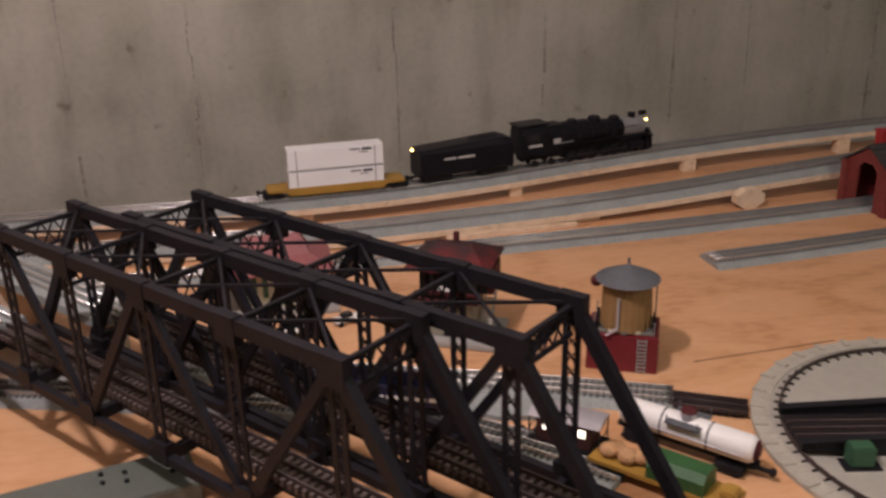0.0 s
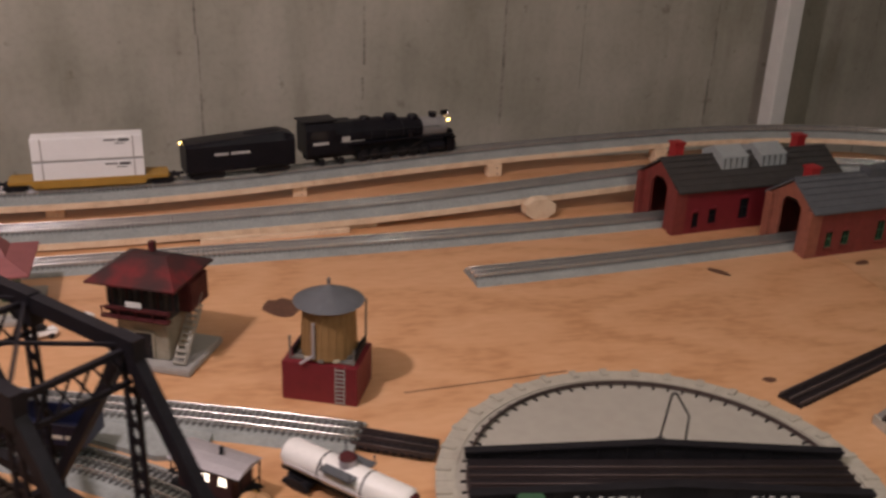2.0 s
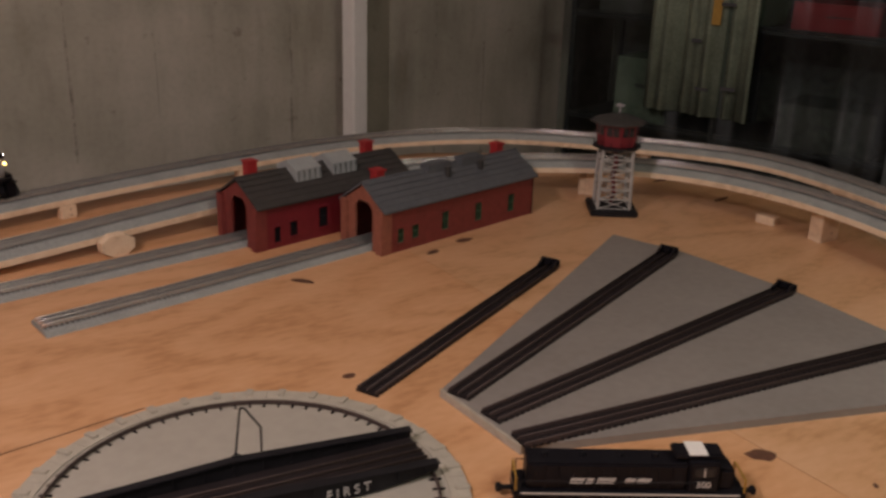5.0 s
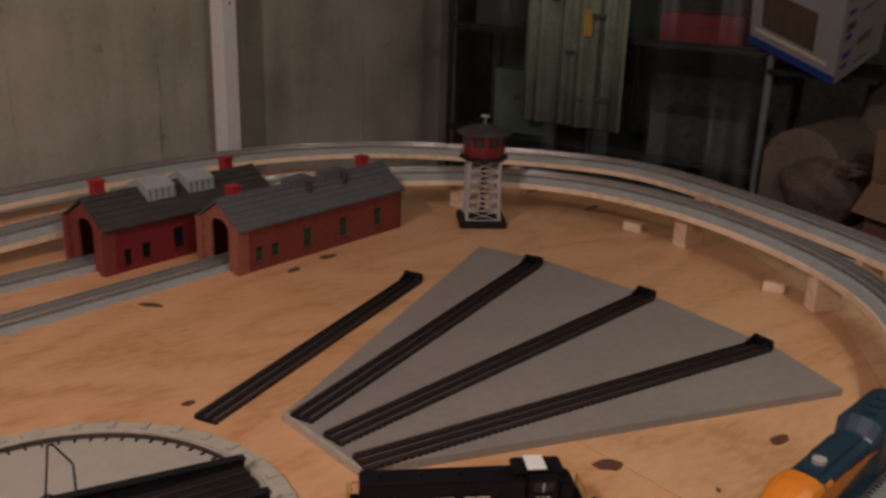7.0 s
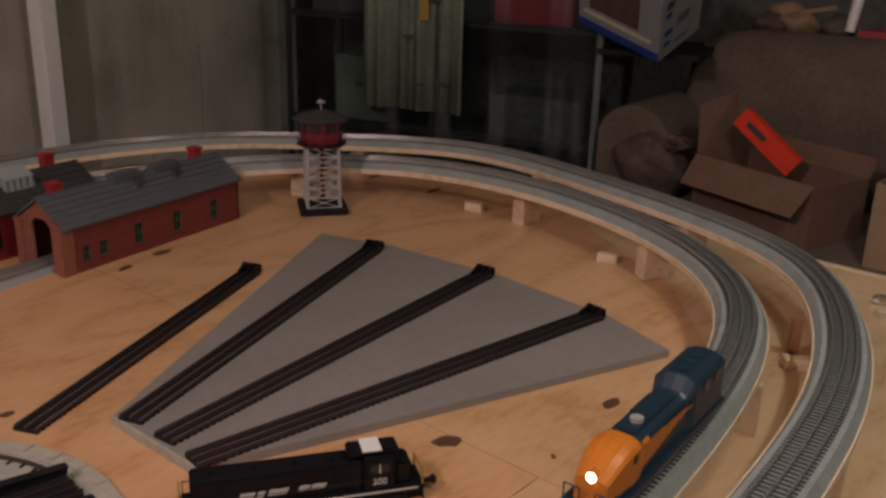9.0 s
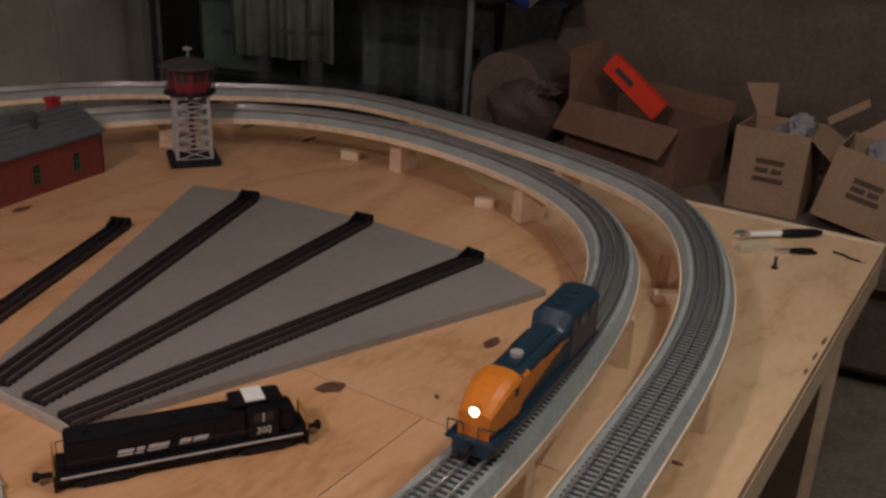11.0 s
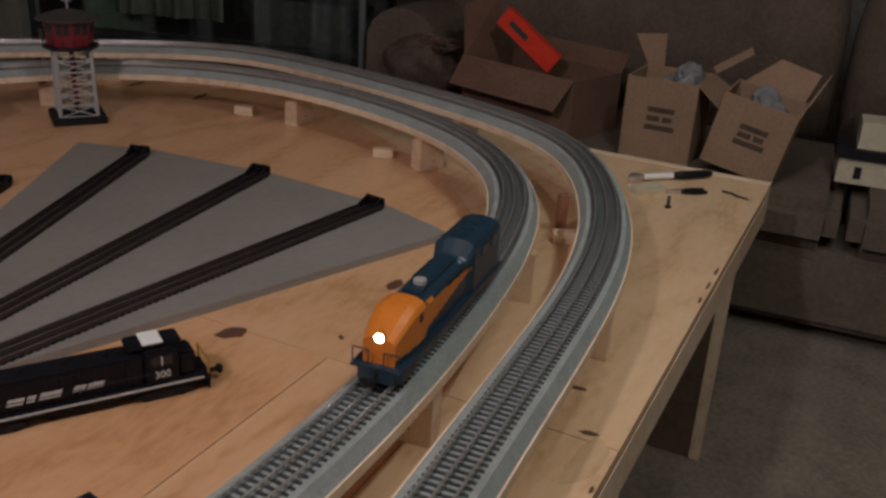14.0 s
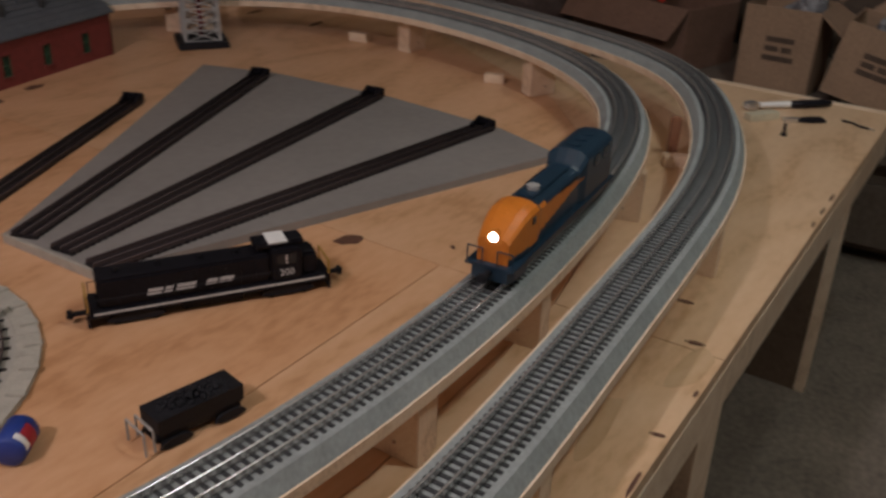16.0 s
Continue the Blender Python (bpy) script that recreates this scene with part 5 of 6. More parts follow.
def container(m):
    e = empty("freight_container", m, "white model freight container with dark corner posts and small print", "container", "stacked containers")
    l, w, h = 0.202, 0.043, 0.046
    quick("shell", CONTAINER, e, lambda bm: box(bm, -l / 2, l / 2, -w / 2, w / 2, 0.001, h, 0.001))
    for y in (-w / 2, w / 2):
        for x in (-l / 2 + 0.018, l / 2 - 0.018):
            quick("post", GRAY_PLASTIC, e, lambda bm: box(bm, x - 0.0011, x + 0.0011, y - 0.0007, y + 0.0007, 0.002, h - 0.001))
        quick("sill_line", GRAY_PLASTIC, e, lambda bm: box(bm, -l / 2 + 0.002, l / 2 - 0.002, y - 0.0006, y + 0.0006, 0.001, 0.0035))
        for k in range(26):
            x = -l / 2 + 0.024 + k * 0.0062
            quick("corrugation", CONTAINER, e, lambda bm: box(bm, x - 0.001, x + 0.001, y - 0.0006, y + 0.0006, 0.006, h - 0.003))
        for x0, x1, z0, z1 in ((0.030, 0.052, 0.0375, 0.040), (0.056, 0.076, 0.036, 0.041), (0.050, 0.068, 0.031, 0.0325)):
            quick("print_bar", PRINT, e, lambda bm: box(bm, x0, x1, y - 0.0009, y + 0.0009, z0, z1))
    for x in (-l / 2, l / 2):
        for y in (-0.012, -0.004, 0.004, 0.012):
            quick("lock_rod", GRAY_PLASTIC, e, lambda bm: rod(bm, (x, y, 0.003), (x, y, h - 0.002), 0.0007, n=6))


RAIL = 0.0082
S = 1.665
steam_engine(along(OUTER_LINE, S - 0.17) @ pose(0.18, 0, RAIL) @ Matrix.Scale(1.1, 4))
tender(along(OUTER_LINE, S - 0.492) @ pose(0.108, 0, RAIL) @ Matrix.Scale(1.12, 4))
CAR = along(OUTER_LINE, S - 0.785) @ pose(0.155, 0, RAIL)
stack_car(CAR)
for z in (0.009, 0.0562):
    container(CAR @ pose(-0.154, 0, z))


def road_diesel(m):
    """Blue and orange cab diesel; nose at x = 0, body trails to -x."""
    e = empty("diesel_locomotive", m, "blue and orange model diesel locomotive with a lit nose lamp", "model train")
    L = 0.285
    SIDE = [(-1, 0.045 * k) for k in range(20)]

    def section(x):
        # body narrows and rounds at the nose
        f = min(1.0, (-x) / 0.045)
        g = math.sin(f * math.pi / 2)
        w, top = 0.0165 + 0.0055 * g, 0.046 + 0.020 * g
        hood = max(0.0, min(1.0, (-x - 0.058) / 0.012))
        hump = max(0.0, min(1.0, (-x - 0.176) / 0.014, (x + 0.281) / 0.008))
        w, top = w - 0.0022 * hood * (1 - hump) + 0.0018 * hump, top - 0.004 * hood * (1 - hump) + 0.0105 * hump
        return [Vector((x, sx * w, 0.016 + (top - 0.016) * sz)) for sx, sz in SIDE + [(-0.86, 0.93), (-0.5, 1.0), (0, 1.02), (0.5, 1.0), (0.86, 0.93)] + [(-a, b) for a, b in SIDE[::-1]]]

    def paint(c):
        if c.x > -0.06:
            return 1 if c.z > 0.026 else 0
        f = (-c.x - 0.045) / 0.14
        if f < 1:
            return 1 if 0.026 + 0.021 * f < c.z < 0.060 - 0.011 * f and abs(c.y) > 0.012 else 0
        return 1 if c.x < -0.274 and c.z > 0.03 else 0

    xs = [0, -0.004, -0.01, -0.018, -0.028, -0.038, -0.0451] + [-0.05 - 0.0025 * k for k in range(56)] + [-0.1899, -0.195] + [-0.2 - 0.0075 * k for k in range(9)] + [-0.2601, -0.27, -0.2735, -0.2745, -0.278, -0.282, -L]
    xs = sorted(set(round(x, 4) for x in xs), reverse=True)
    quick("body", [BLUE, ORANGE], e, lambda bm: loft(bm, [section(x) for x in xs], paint), "blue body with an orange sweep")
    quick("windshield", BLACK_MATT, e, lambda bm: loft(bm, [[Vector((x, sy * w, z)) for sy in (-1, 1)] + [Vector((x + 0.003, sy * w, z + 0.0008)) for sy in (1, -1)] for x, w, z in ((-0.046, 0.016, 0.062), (-0.040, 0.017, 0.0575))]))
    lamp = quick("headlamp", ORANGE, e, lambda bm: rod(bm, (-0.02, 0, 0.047), (0.0005, 0, 0.047), 0.0056, n=20))
    quick("headlamp_lens", LAMP_WHITE, lamp, lambda bm: rod(bm, (0.0005, 0, 0.047), (0.0013, 0, 0.047), 0.0044, n=20), "lit white lens")
    quick("roof_hatch", BLUE, e, lambda bm: box(bm, -0.17, -0.07, -0.010, 0.010, 0.0622, 0.0645, 0.001))
    quick("roof_fan", GRAY_PLASTIC, e, lambda bm: rod(bm, (-0.092, 0, 0.0645), (-0.092, 0, 0.0685), 0.0068, n=20), "pale round roof fan")
    for x in (-0.205, -0.225, -0.245):
        quick("radiator_fan", BLUE, e, lambda bm: rod(bm, (x, 0, 0.0768), (x, 0, 0.079), 0.008, n=16))
    deck = quick("running_deck", BLUE, e, lambda bm: box(bm, -0.284, 0.008, -0.0262, 0.0262, 0.0158, 0.0192, 0.0008), "dark blue walkway deck")
    for y in (-0.024, -0.008, 0.008, 0.024):
        quick("rail_post", BLUE, deck, lambda bm: rod(bm, (0.0065, y, 0.019), (0.0065, y, 0.036), 0.0008, n=6))
    for y0, y1 in ((-0.024, -0.008), (0.008, 0.024)):
        quick("grab_rail", BLUE, deck, lambda bm: rod(bm, (0.0065, y0, 0.036), (0.0065, y1, 0.036), 0.0008, n=6))
    for y in (-0.0205, 0.0205):
        for x in (-0.218, -0.25):
            quick("cab_pane", GLASS_DARK, e, lambda bm: box(bm, x - 0.008, x + 0.008, y * 1.18 - 0.0006, y * 1.18 + 0.0006, 0.054, 0.066))
        quick("side_window", GLASS_DARK, e, lambda bm: box(bm, -0.05, -0.042, y * 1.08 - 0.0004, y * 1.08 + 0.0004, 0.048, 0.056))
        quick("grille", BLACK_MATT, e, lambda bm: box(bm, -0.17, -0.12, y * 0.97 - 0.0003, y * 0.97 + 0.0003, 0.0535, 0.0565))
        quick("skirt", BLUE, e, lambda bm: box(bm, -0.275, -0.03, y * 1.1 - 0.001, y * 1.1 + 0.001, 0.0075, 0.0157))
    quick("fuel_tank", BLUE, e, lambda bm: box(bm, -0.17, -0.115, -0.018, 0.018, 0.005, 0.0158, 0.002))
    quick("pilot", BLUE, e, lambda bm: loft(bm, [[Vector((x, sy * w, z)) for sy, z in ((-1, 0.003), (1, 0.003), (1, 0.016), (-1, 0.016))] for x, w in ((-0.03, 0.0245), (-0.004, 0.023), (0.006, 0.019))]))
    for x in (-0.055, -0.23):
        truck(e, x, 0.026)
    coupler(e, 0.004, 1)
    coupler(e, -L, -1)


road_diesel(along(INNER_LINE, 4.82) @ pose(0.135, 0, RAIL))


def switcher(m):
    """Black hood diesel; long hood to -x, cab near +x."""
    e = empty("hood_diesel", m, "black model hood diesel with a white stripe standing on plywood", "model train")
    quick("frame", BLACK, e, lambda bm: box(bm, -0.132, 0.132, -0.0235, 0.0235, 0.014, 0.022, 0.001))
    for y in (-0.0238, 0.0238):
        quick("sill_stripe", LETTER, e, lambda bm: box(bm, -0.128, 0.128, y - 0.0004, y + 0.0004, 0.0185, 0.0208), "white sill stripe")
        quick("hand_rail", BLACK_MATT, e, lambda bm: rod(bm, (-0.13, y * 0.97, 0.036), (0.075, y * 0.97, 0.036), 0.0006, n=6))
        for k in range(8):
            quick("stanchion", BLACK_MATT, e, lambda bm: rod(bm, (-0.13 + k * 0.029, y * 0.97, 0.022), (-0.13 + k * 0.029, y * 0.97, 0.036), 0.0006, n=6))
    hood = quick("long_hood", BLACK, e, lambda bm: box(bm, -0.122, 0.066, -0.0175, 0.0175, 0.0222, 0.056, 0.002))
    for y in (-0.0178, 0.0178):
        for x0, x1, z0, z1 in ((-0.072, -0.056, 0.030, 0.0375), (-0.053, -0.045, 0.030, 0.0375), (-0.041, -0.020, 0.0305, 0.038), (-0.008, 0.004, 0.0315, 0.038), (0.006, 0.022, 0.0315, 0.038)):
            # slanted pale marks on the hood side
            quick("print_bar", LETTER, hood, lambda bm: loft(bm, [[Vector((x, yy, z)) for x, z in ((x0, z0), (x1, z0), (x1 + 0.003, z1), (x0 + 0.003, z1))] for yy in (y - 0.0005, y + 0.0005)]))
        for k in range(11):
            quick("hood_door", BLACK, hood, lambda bm: box(bm, -0.116 + k * 0.0165, -0.102 + k * 0.0165, y - 0.0004, y + 0.0004, 0.024, 0.053))
    cab = quick("cab", BLACK, e, lambda bm: box(bm, 0.0665, 0.102, -0.0225, 0.0225, 0.0222, 0.061, 0.002))
    for y in (-0.0228, 0.0228):
        quick("cab_window", GLASS_DARK, cab, lambda bm: box(bm, 0.073, 0.095, y - 0.0004, y + 0.0004, 0.044, 0.055))
        quick("window_frame", LETTER, cab, lambda bm: box(bm, 0.083, 0.0845, y - 0.0007, y + 0.0007, 0.044, 0.055))
    words("300", 0.0115, LETTER, cab, pose(0.084, -0.0229, 0.0295, 90))
    quick("roof_block", BLACK, e, lambda bm: box(bm, 0.05, 0.108, -0.014, 0.014, 0.0612, 0.068, 0.002))
    quick("roof_panel", WHITE, e, lambda bm: box(bm, 0.066, 0.088, -0.0145, 0.0145, 0.0672, 0.0688), "white roof panel")
    quick("short_hood", BLACK, e, lambda bm: box(bm, 0.1022, 0.122, -0.0165, 0.0165, 0.0222, 0.050, 0.003))
    for k, x in enumerate((-0.10, -0.055, -0.01, 0.03)):
        quick("exhaust_stack", BLACK_MATT, e, lambda bm: rod(bm, (x, 0, 0.056), (x, 0, 0.061), 0.003, n=10))
    for x in (-0.134, 0.134):
        for y in (-0.02, 0.02):
            quick("end_post", YELLOW, e, lambda bm: beam(bm, (x, y, 0.006), (x, y, 0.038), 0.0022))
        quick("end_rail", YELLOW, e, lambda bm: beam(bm, (x, -0.02, 0.038), (x, 0.02, 0.038), 0.002))
        quick("pilot_plate", BLACK, e, lambda bm: box(bm, x - 0.0015, x + 0.0015, -0.022, 0.022, 0.003, 0.0215))
        coupler(e, x, 1 if x > 0 else -1)
    quick("fuel_tank", BLACK_MATT, e, lambda bm: box(bm, -0.035, 0.035, -0.018, 0.018, 0.004, 0.0138, 0.002))
    for x in (-0.085, 0.085):
        truck(e, x, 0.024)


switcher(pose(1.138, 0.608, 0.0, 0, 0, -33.0))


def tank_car(m):
    e = empty("tank_car", m, "white model tank car with a gray centre platform", "model train")
    t = quick("tank", WHITE, e, lambda bm: loft(bm, [[Vector((x, r * math.cos(a), 0.034 + r * math.sin(a))) for a in (math.tau * k / 20 for k in range(20))] for x, r in ((-0.089, 0.006), (-0.086, 0.014), (-0.08, 0.0175), (0.08, 0.0175), (0.086, 0.014), (0.089, 0.006))]), "white tank", True)
    for x in (-0.03, 0.03):
        quick("tank_strap", BLACK_MATT, t, lambda bm: rod(bm, (x - 0.001, 0, 0.034), (x + 0.001, 0, 0.034), 0.0179, n=20))
    d = quick("dome", SILVER, e, lambda bm: rod(bm, (0, 0, 0.045), (0, 0, 0.059), 0.010, n=18))
    quick("dome_lid", ROOF_MAROON, d, lambda bm: rod(bm, (0, 0, 0.059), (0, 0, 0.062), 0.0105, 0.008, 18))
    quick("platform", ROOF_GRAY, e, lambda bm: box(bm, -0.022, 0.022, -0.023, 0.023, 0.046, 0.048))
    for x in (-0.02, 0.02):
        for y in (-0.022, 0.022):
            quick("platform_post", ROOF_GRAY, e, lambda bm: beam(bm, (x, y, 0.048), (x, y, 0.058), 0.0012))
    quick("end_cap", ROOF_MAROON, e, lambda bm: rod(bm, (0.0865, 0, 0.034), (0.0905, 0, 0.034), 0.014, 0.008, 20), "dark red tank end")
    quick("underframe", BLACK_MATT, e, lambda bm: box(bm, -0.09, 0.09, -0.008, 0.008, 0.012, 0.0175))
    quick("side_rail", SILVER, e, lambda bm: rod(bm, (-0.075, -0.019, 0.032), (0.075, -0.019, 0.032), 0.001, n=6))
    for x in (-0.06, 0.06):
        truck(e, x, 0.013)
    coupler(e, 0.09, 1)


def work_car(m):
    e = empty("work_car", m, "green machine on a yellow model flat car with a tan load", "model train")
    quick("deck", YELLOW, e, lambda bm: box(bm, -0.09, 0.09, -0.022, 0.022, 0.014, 0.02, 0.001), "yellow deck")
    quick("green_body", GREEN, e, lambda bm: loft(bm, [[Vector((x, 0.02 * s, z)) for s, z in ((-1, 0.0202), (-1, 0.036), (-0.6, 0.045), (0.6, 0.045), (1, 0.036), (1, 0.0202))] for x in (-0.015, 0.055)]), "green machine body")
    for k in range(4):
        quick("rib", GREEN, e, lambda bm: box(bm, -0.012 + k * 0.02, -0.01 + k * 0.02, -0.0212, -0.0195, 0.021, 0.036))
    for k, (x, r) in enumerate(((-0.03, 0.012), (-0.045, 0.013), (-0.06, 0.010), (-0.07, 0.012))):
        quick("tan_load", mat("tan_load", (0.42, 0.24, 0.11), 0.8, var=0.4), e, lambda bm: bmesh.ops.create_icosphere(bm, subdivisions=2, radius=r, matrix=pose(x, 0.004 * (-1) ** k, 0.028) @ Matrix.Diagonal((1, 1, 0.8, 1))))
    quick("rail_end", YELLOW, e, lambda bm: box(bm, 0.07, 0.088, -0.012, 0.012, 0.0202, 0.031, 0.002))
    for x in (-0.06, 0.06):
        truck(e, x, 0.013)
    coupler(e, 0.09, 1)
    coupler(e, -0.09, -1)


def caboose(m, body, roof, label):
    """Short cabin car with open end platforms and lit windows."""
    e = empty("caboose", m, label, "model train")
    quick("body", body, e, lambda bm: box(bm, -0.042, 0.042, -0.02, 0.02, 0.016, 0.05, 0.001))
    r = quick("roof", roof, e, lambda bm: loft(bm, [[Vector((x, y, z)) for y, z in ((-0.023, 0.0502), (-0.012, 0.054), (0, 0.0555), (0.012, 0.054), (0.023, 0.0502))] for x in (-0.055, 0.055)]))
    quick("smoke_pipe", BLACK_MATT, r, lambda bm: rod(bm, (0.008, 0.004, 0.054), (0.008, 0.004, 0.064), 0.003, n=10))
    for y in (-0.0204, 0.0204):
        for x in (-0.026, 0.002, 0.028):
            w = quick("window", CABIN_GLOW, e, lambda bm: box(bm, x - 0.005, x + 0.005, y - 0.0005, y + 0.0005, 0.034, 0.044), "lit cabin window")
            quick("window_bar", body, w, lambda bm: box(bm, x - 0.0005, x + 0.0005, y - 0.0008, y + 0.0008, 0.034, 0.044))
        quick("sill_step", BLACK_MATT, e, lambda bm: box(bm, -0.056, 0.056, y - 0.001, y + 0.001, 0.012, 0.0158))
    for x in (-0.055, 0.055):
        quick("end_platform", BLACK_MATT, e, lambda bm: box(bm, min(x, x * 0.77), max(x, x * 0.77), -0.02, 0.02, 0.0145, 0.017))
        for y in (-0.018, 0.018):
            quick("end_post", BLACK_MATT, e, lambda bm: beam(bm, (x * 0.97, y, 0.017), (x * 0.97, y, 0.0505), 0.0016))
        quick("end_rail", BLACK_MATT, e, lambda bm: beam(bm, (x * 0.97, -0.018, 0.03), (x * 0.97, 0.018, 0.03), 0.0014))
        coupler(e, x, 1 if x > 0 else -1)
    for x in (-0.034, 0.034):
        truck(e, x, 0.012)


def gondola(m):
    e = empty("gondola", m, "navy blue model gondola with a white stripe", "model train")
    for y in (-0.021, 0.021):
        s = quick("side", NAVY, e, lambda bm: box(bm, -0.09, 0.09, y - 0.0015, y + 0.0015, 0.016, 0.042))
        quick("white_stripe", WHITE, s, lambda bm: box(bm, -0.04, 0.085, y * 1.08 - 0.0005, y * 1.08 + 0.0005, 0.024, 0.029))
        for k in range(10):
            quick("rib", NAVY, s, lambda bm: box(bm, -0.088 + k * 0.019, -0.085 + k * 0.019, y * 1.08 - 0.001, y * 1.08 + 0.001, 0.017, 0.041))
    quick("floor", NAVY, e, lambda bm: box(bm, -0.09, 0.09, -0.0194, 0.0194, 0.016, 0.019))
    for x in (-0.0885, 0.0885):
        quick("end", NAVY, e, lambda bm: box(bm, x - 0.0015, x + 0.0015, -0.0194, 0.0194, 0.0192, 0.042))
    for x in (-0.06, 0.06):
        truck(e, x, 0.013)


YARD = 0.0172
tank_car(pose(0.386, 0.858, 0.0, 0, 0, -44))
work_car(pose(0.333, 0.792, 0.0, 0, 0, -44))
caboose(pose(0.243, 0.889, 0.0, 0, 0, -34) @ Matrix.Diagonal((0.85, 1, 1, 1)), mat("dark_red_cabin", (0.045, 0.014, 0.014), 0.5, var=0.3), SILVER, "short dark red model caboose with silver roof and lit windows")
gondola(pose(0.02, 1.004, YARD, 0, 0, -19))


# ---- loose things on the table ----
def coal_wagon(m):
    e = empty("coal_hopper", m, "small black model hopper heaped with coal on plywood", "model train")
    quick("body", BLACK_MATT, e, lambda bm: loft(bm, [[Vector((x * a, y * b, z)) for x, y in ((-0.05, -0.018), (0.05, -0.018), (0.05, 0.018), (-0.05, 0.018))] for a, b, z in ((0.8, 0.8, 0.008), (1.0, 1.0, 0.02), (1.0, 1.05, 0.038))]))
    rr = random.Random(8)
    coal = bmesh.new()
    for k in range(120):
        x, y = rr.uniform(-0.046, 0.046), rr.uniform(-0.016, 0.016)
        z = 0.034 + 0.007 * max(0, 1 - (x / 0.05) ** 2) * max(0, 1 - (y / 0.02) ** 2)
        bmesh.ops.create_icosphere(coal, subdivisions=1, radius=rr.uniform(0.002, 0.004), matrix=pose(x, y, z, rr.uniform(0, 90), rr.uniform(0, 90), 0))
    tagged(part("coal_load", coal, BLACK_MATT, e), kind="stuff")
    for x in (-0.056, -0.066):
        quick("end_frame", GRAY_PLASTIC, e, lambda bm: [beam(bm, (x, -0.018, 0.004), (x, -0.018, 0.03), 0.002), beam(bm, (x, 0.018, 0.004), (x, 0.018, 0.03), 0.002), beam(bm, (x, -0.018, 0.03), (x, 0.018, 0.03), 0.002)], "gray wire end frame")
    for x in (-0.032, 0.032):
        truck(e, x, 0.012, r=0.006)


coal_wagon(pose(0.966, 0.452, 0, 0, 0, -12) @ Matrix.Scale(0.88, 4))

can = empty("drink_can", pose(0.846, 0.545, 0.0155, 0, 90, 35) @ Matrix.Scale(0.6, 4), "blue, red and white printed drink can lying on its side", "can")
quick("can_body", BLUE_PRINT, can, lambda bm: loft(bm, [[Vector((r * math.cos(a), r * math.sin(a), z)) for a in (math.tau * k / 24 for k in range(24))] for r, z in ((0.02, -0.032), (0.025, -0.028), (0.025, 0.028), (0.02, 0.032))]), smooth=True)
quick("can_rim", STEEL, can, lambda bm: rod(bm, (0, 0, 0.032), (0, 0, 0.0345), 0.0205, n=24))
quick("red_patch", RED_PRINT, can, lambda bm: loft(bm, [[Vector((r * math.cos(a), r * math.sin(a), z)) for a, r in [(3.7 + 1.3 * k / 8, 0.0254) for k in range(9)] + [(3.7 + 1.3 * (8 - k) / 8, 0.0251) for k in range(9)]] for z in (-0.012, 0.014)]))
quick("white_patch", WHITE, can, lambda bm: loft(bm, [[Vector((r * math.cos(a), r * math.sin(a), z)) for a, r in [(3.5 + 1.2 * k / 8, 0.0254) for k in range(9)] + [(3.5 + 1.2 * (8 - k) / 8, 0.0251) for k in range(9)]] for z in (-0.024, -0.0125)]))

knife = empty("hobby_cutter", pose(2.312, 0.270, 0.0, 0, 0, -46), "hobby cutter with steel head, white body and black grip", "tool")
quick("grip", BLACK, knife, lambda bm: loft(bm, [[Vector((x, w * math.cos(a), 0.009 + h * math.sin(a))) for a in (math.tau * k / 12 for k in range(12))] for x, w, h in ((0.005, 0.007, 0.006), (0.03, 0.0095, 0.0085), (0.075, 0.0085, 0.008), (0.092, 0.005, 0.005))]), "black rubber grip", True)
quick("shaft", WHITE, knife, lambda bm: rod(bm, (-0.06, 0, 0.009), (0.006, 0, 0.009), 0.0055, 0.0065, 12))
quick("steel_head", STEEL, knife, lambda bm: loft(bm, [[Vector((x, w * s, 0.009 + h * u)) for s, u in ((-1, -1), (1, -1), (1, 1), (-1, 1))] for x, w, h in ((-0.092, 0.002, 0.0015), (-0.085, 0.008, 0.006), (-0.07, 0.0085, 0.0075), (-0.06, 0.005, 0.005))]))
plier = empty("small_pliers", pose(2.243, 0.232, 0.0, 0, 0, -52), "small black-handled pliers on the plywood", "tool")
for s in (-1, 1):
    quick("handle", BLACK, plier, lambda bm: [rod(bm, a, b, 0.0035, n=8) for a, b in (((0.0, 0.003 * s, 0.0045), (0.025, 0.009 * s, 0.0045)), ((0.025, 0.009 * s, 0.0045), (0.05, 0.007 * s, 0.0045)))])
    quick("jaw", STEEL, plier, lambda bm: loft(bm, [[Vector((x, y, z)) for y, z in ((0.0005 * s, 0.001), (w * s, 0.001), (w * s, 0.008), (0.0005 * s, 0.008))] for x, w in ((-0.028, 0.0015), (-0.008, 0.005), (0.002, 0.005))]))
cord = empty("cord_end", pose(2.30, 0.165, 0.0, 0, 0, -110), "short bent black wire end on the plywood", "wire")
quick("wire", BLACK_MATT, cord, lambda bm: [rod(bm, a, b, 0.0022, n=8) for a, b in (((0, 0, 0.0022), (0.02, 0.004, 0.0022)), ((0.02, 0.004, 0.0022), (0.035, -0.002, 0.0022)), ((0.035, -0.002, 0.0022), (0.055, 0.0, 0.0022)))])
quick("tip", STEEL, cord, lambda bm: rod(bm, (0.055, 0, 0.0022), (0.065, 0.001, 0.0022), 0.0014, n=8))
tagged(boxpart("white_block", (-0.032, 0.032, -0.011, 0.011, 0, 0.014), CREAM, bevel=0.001), "small pale wooden block beside the hobby cutter", "wood block").matrix_world = pose(2.215, 0.29, 0, 0, 0, -36)
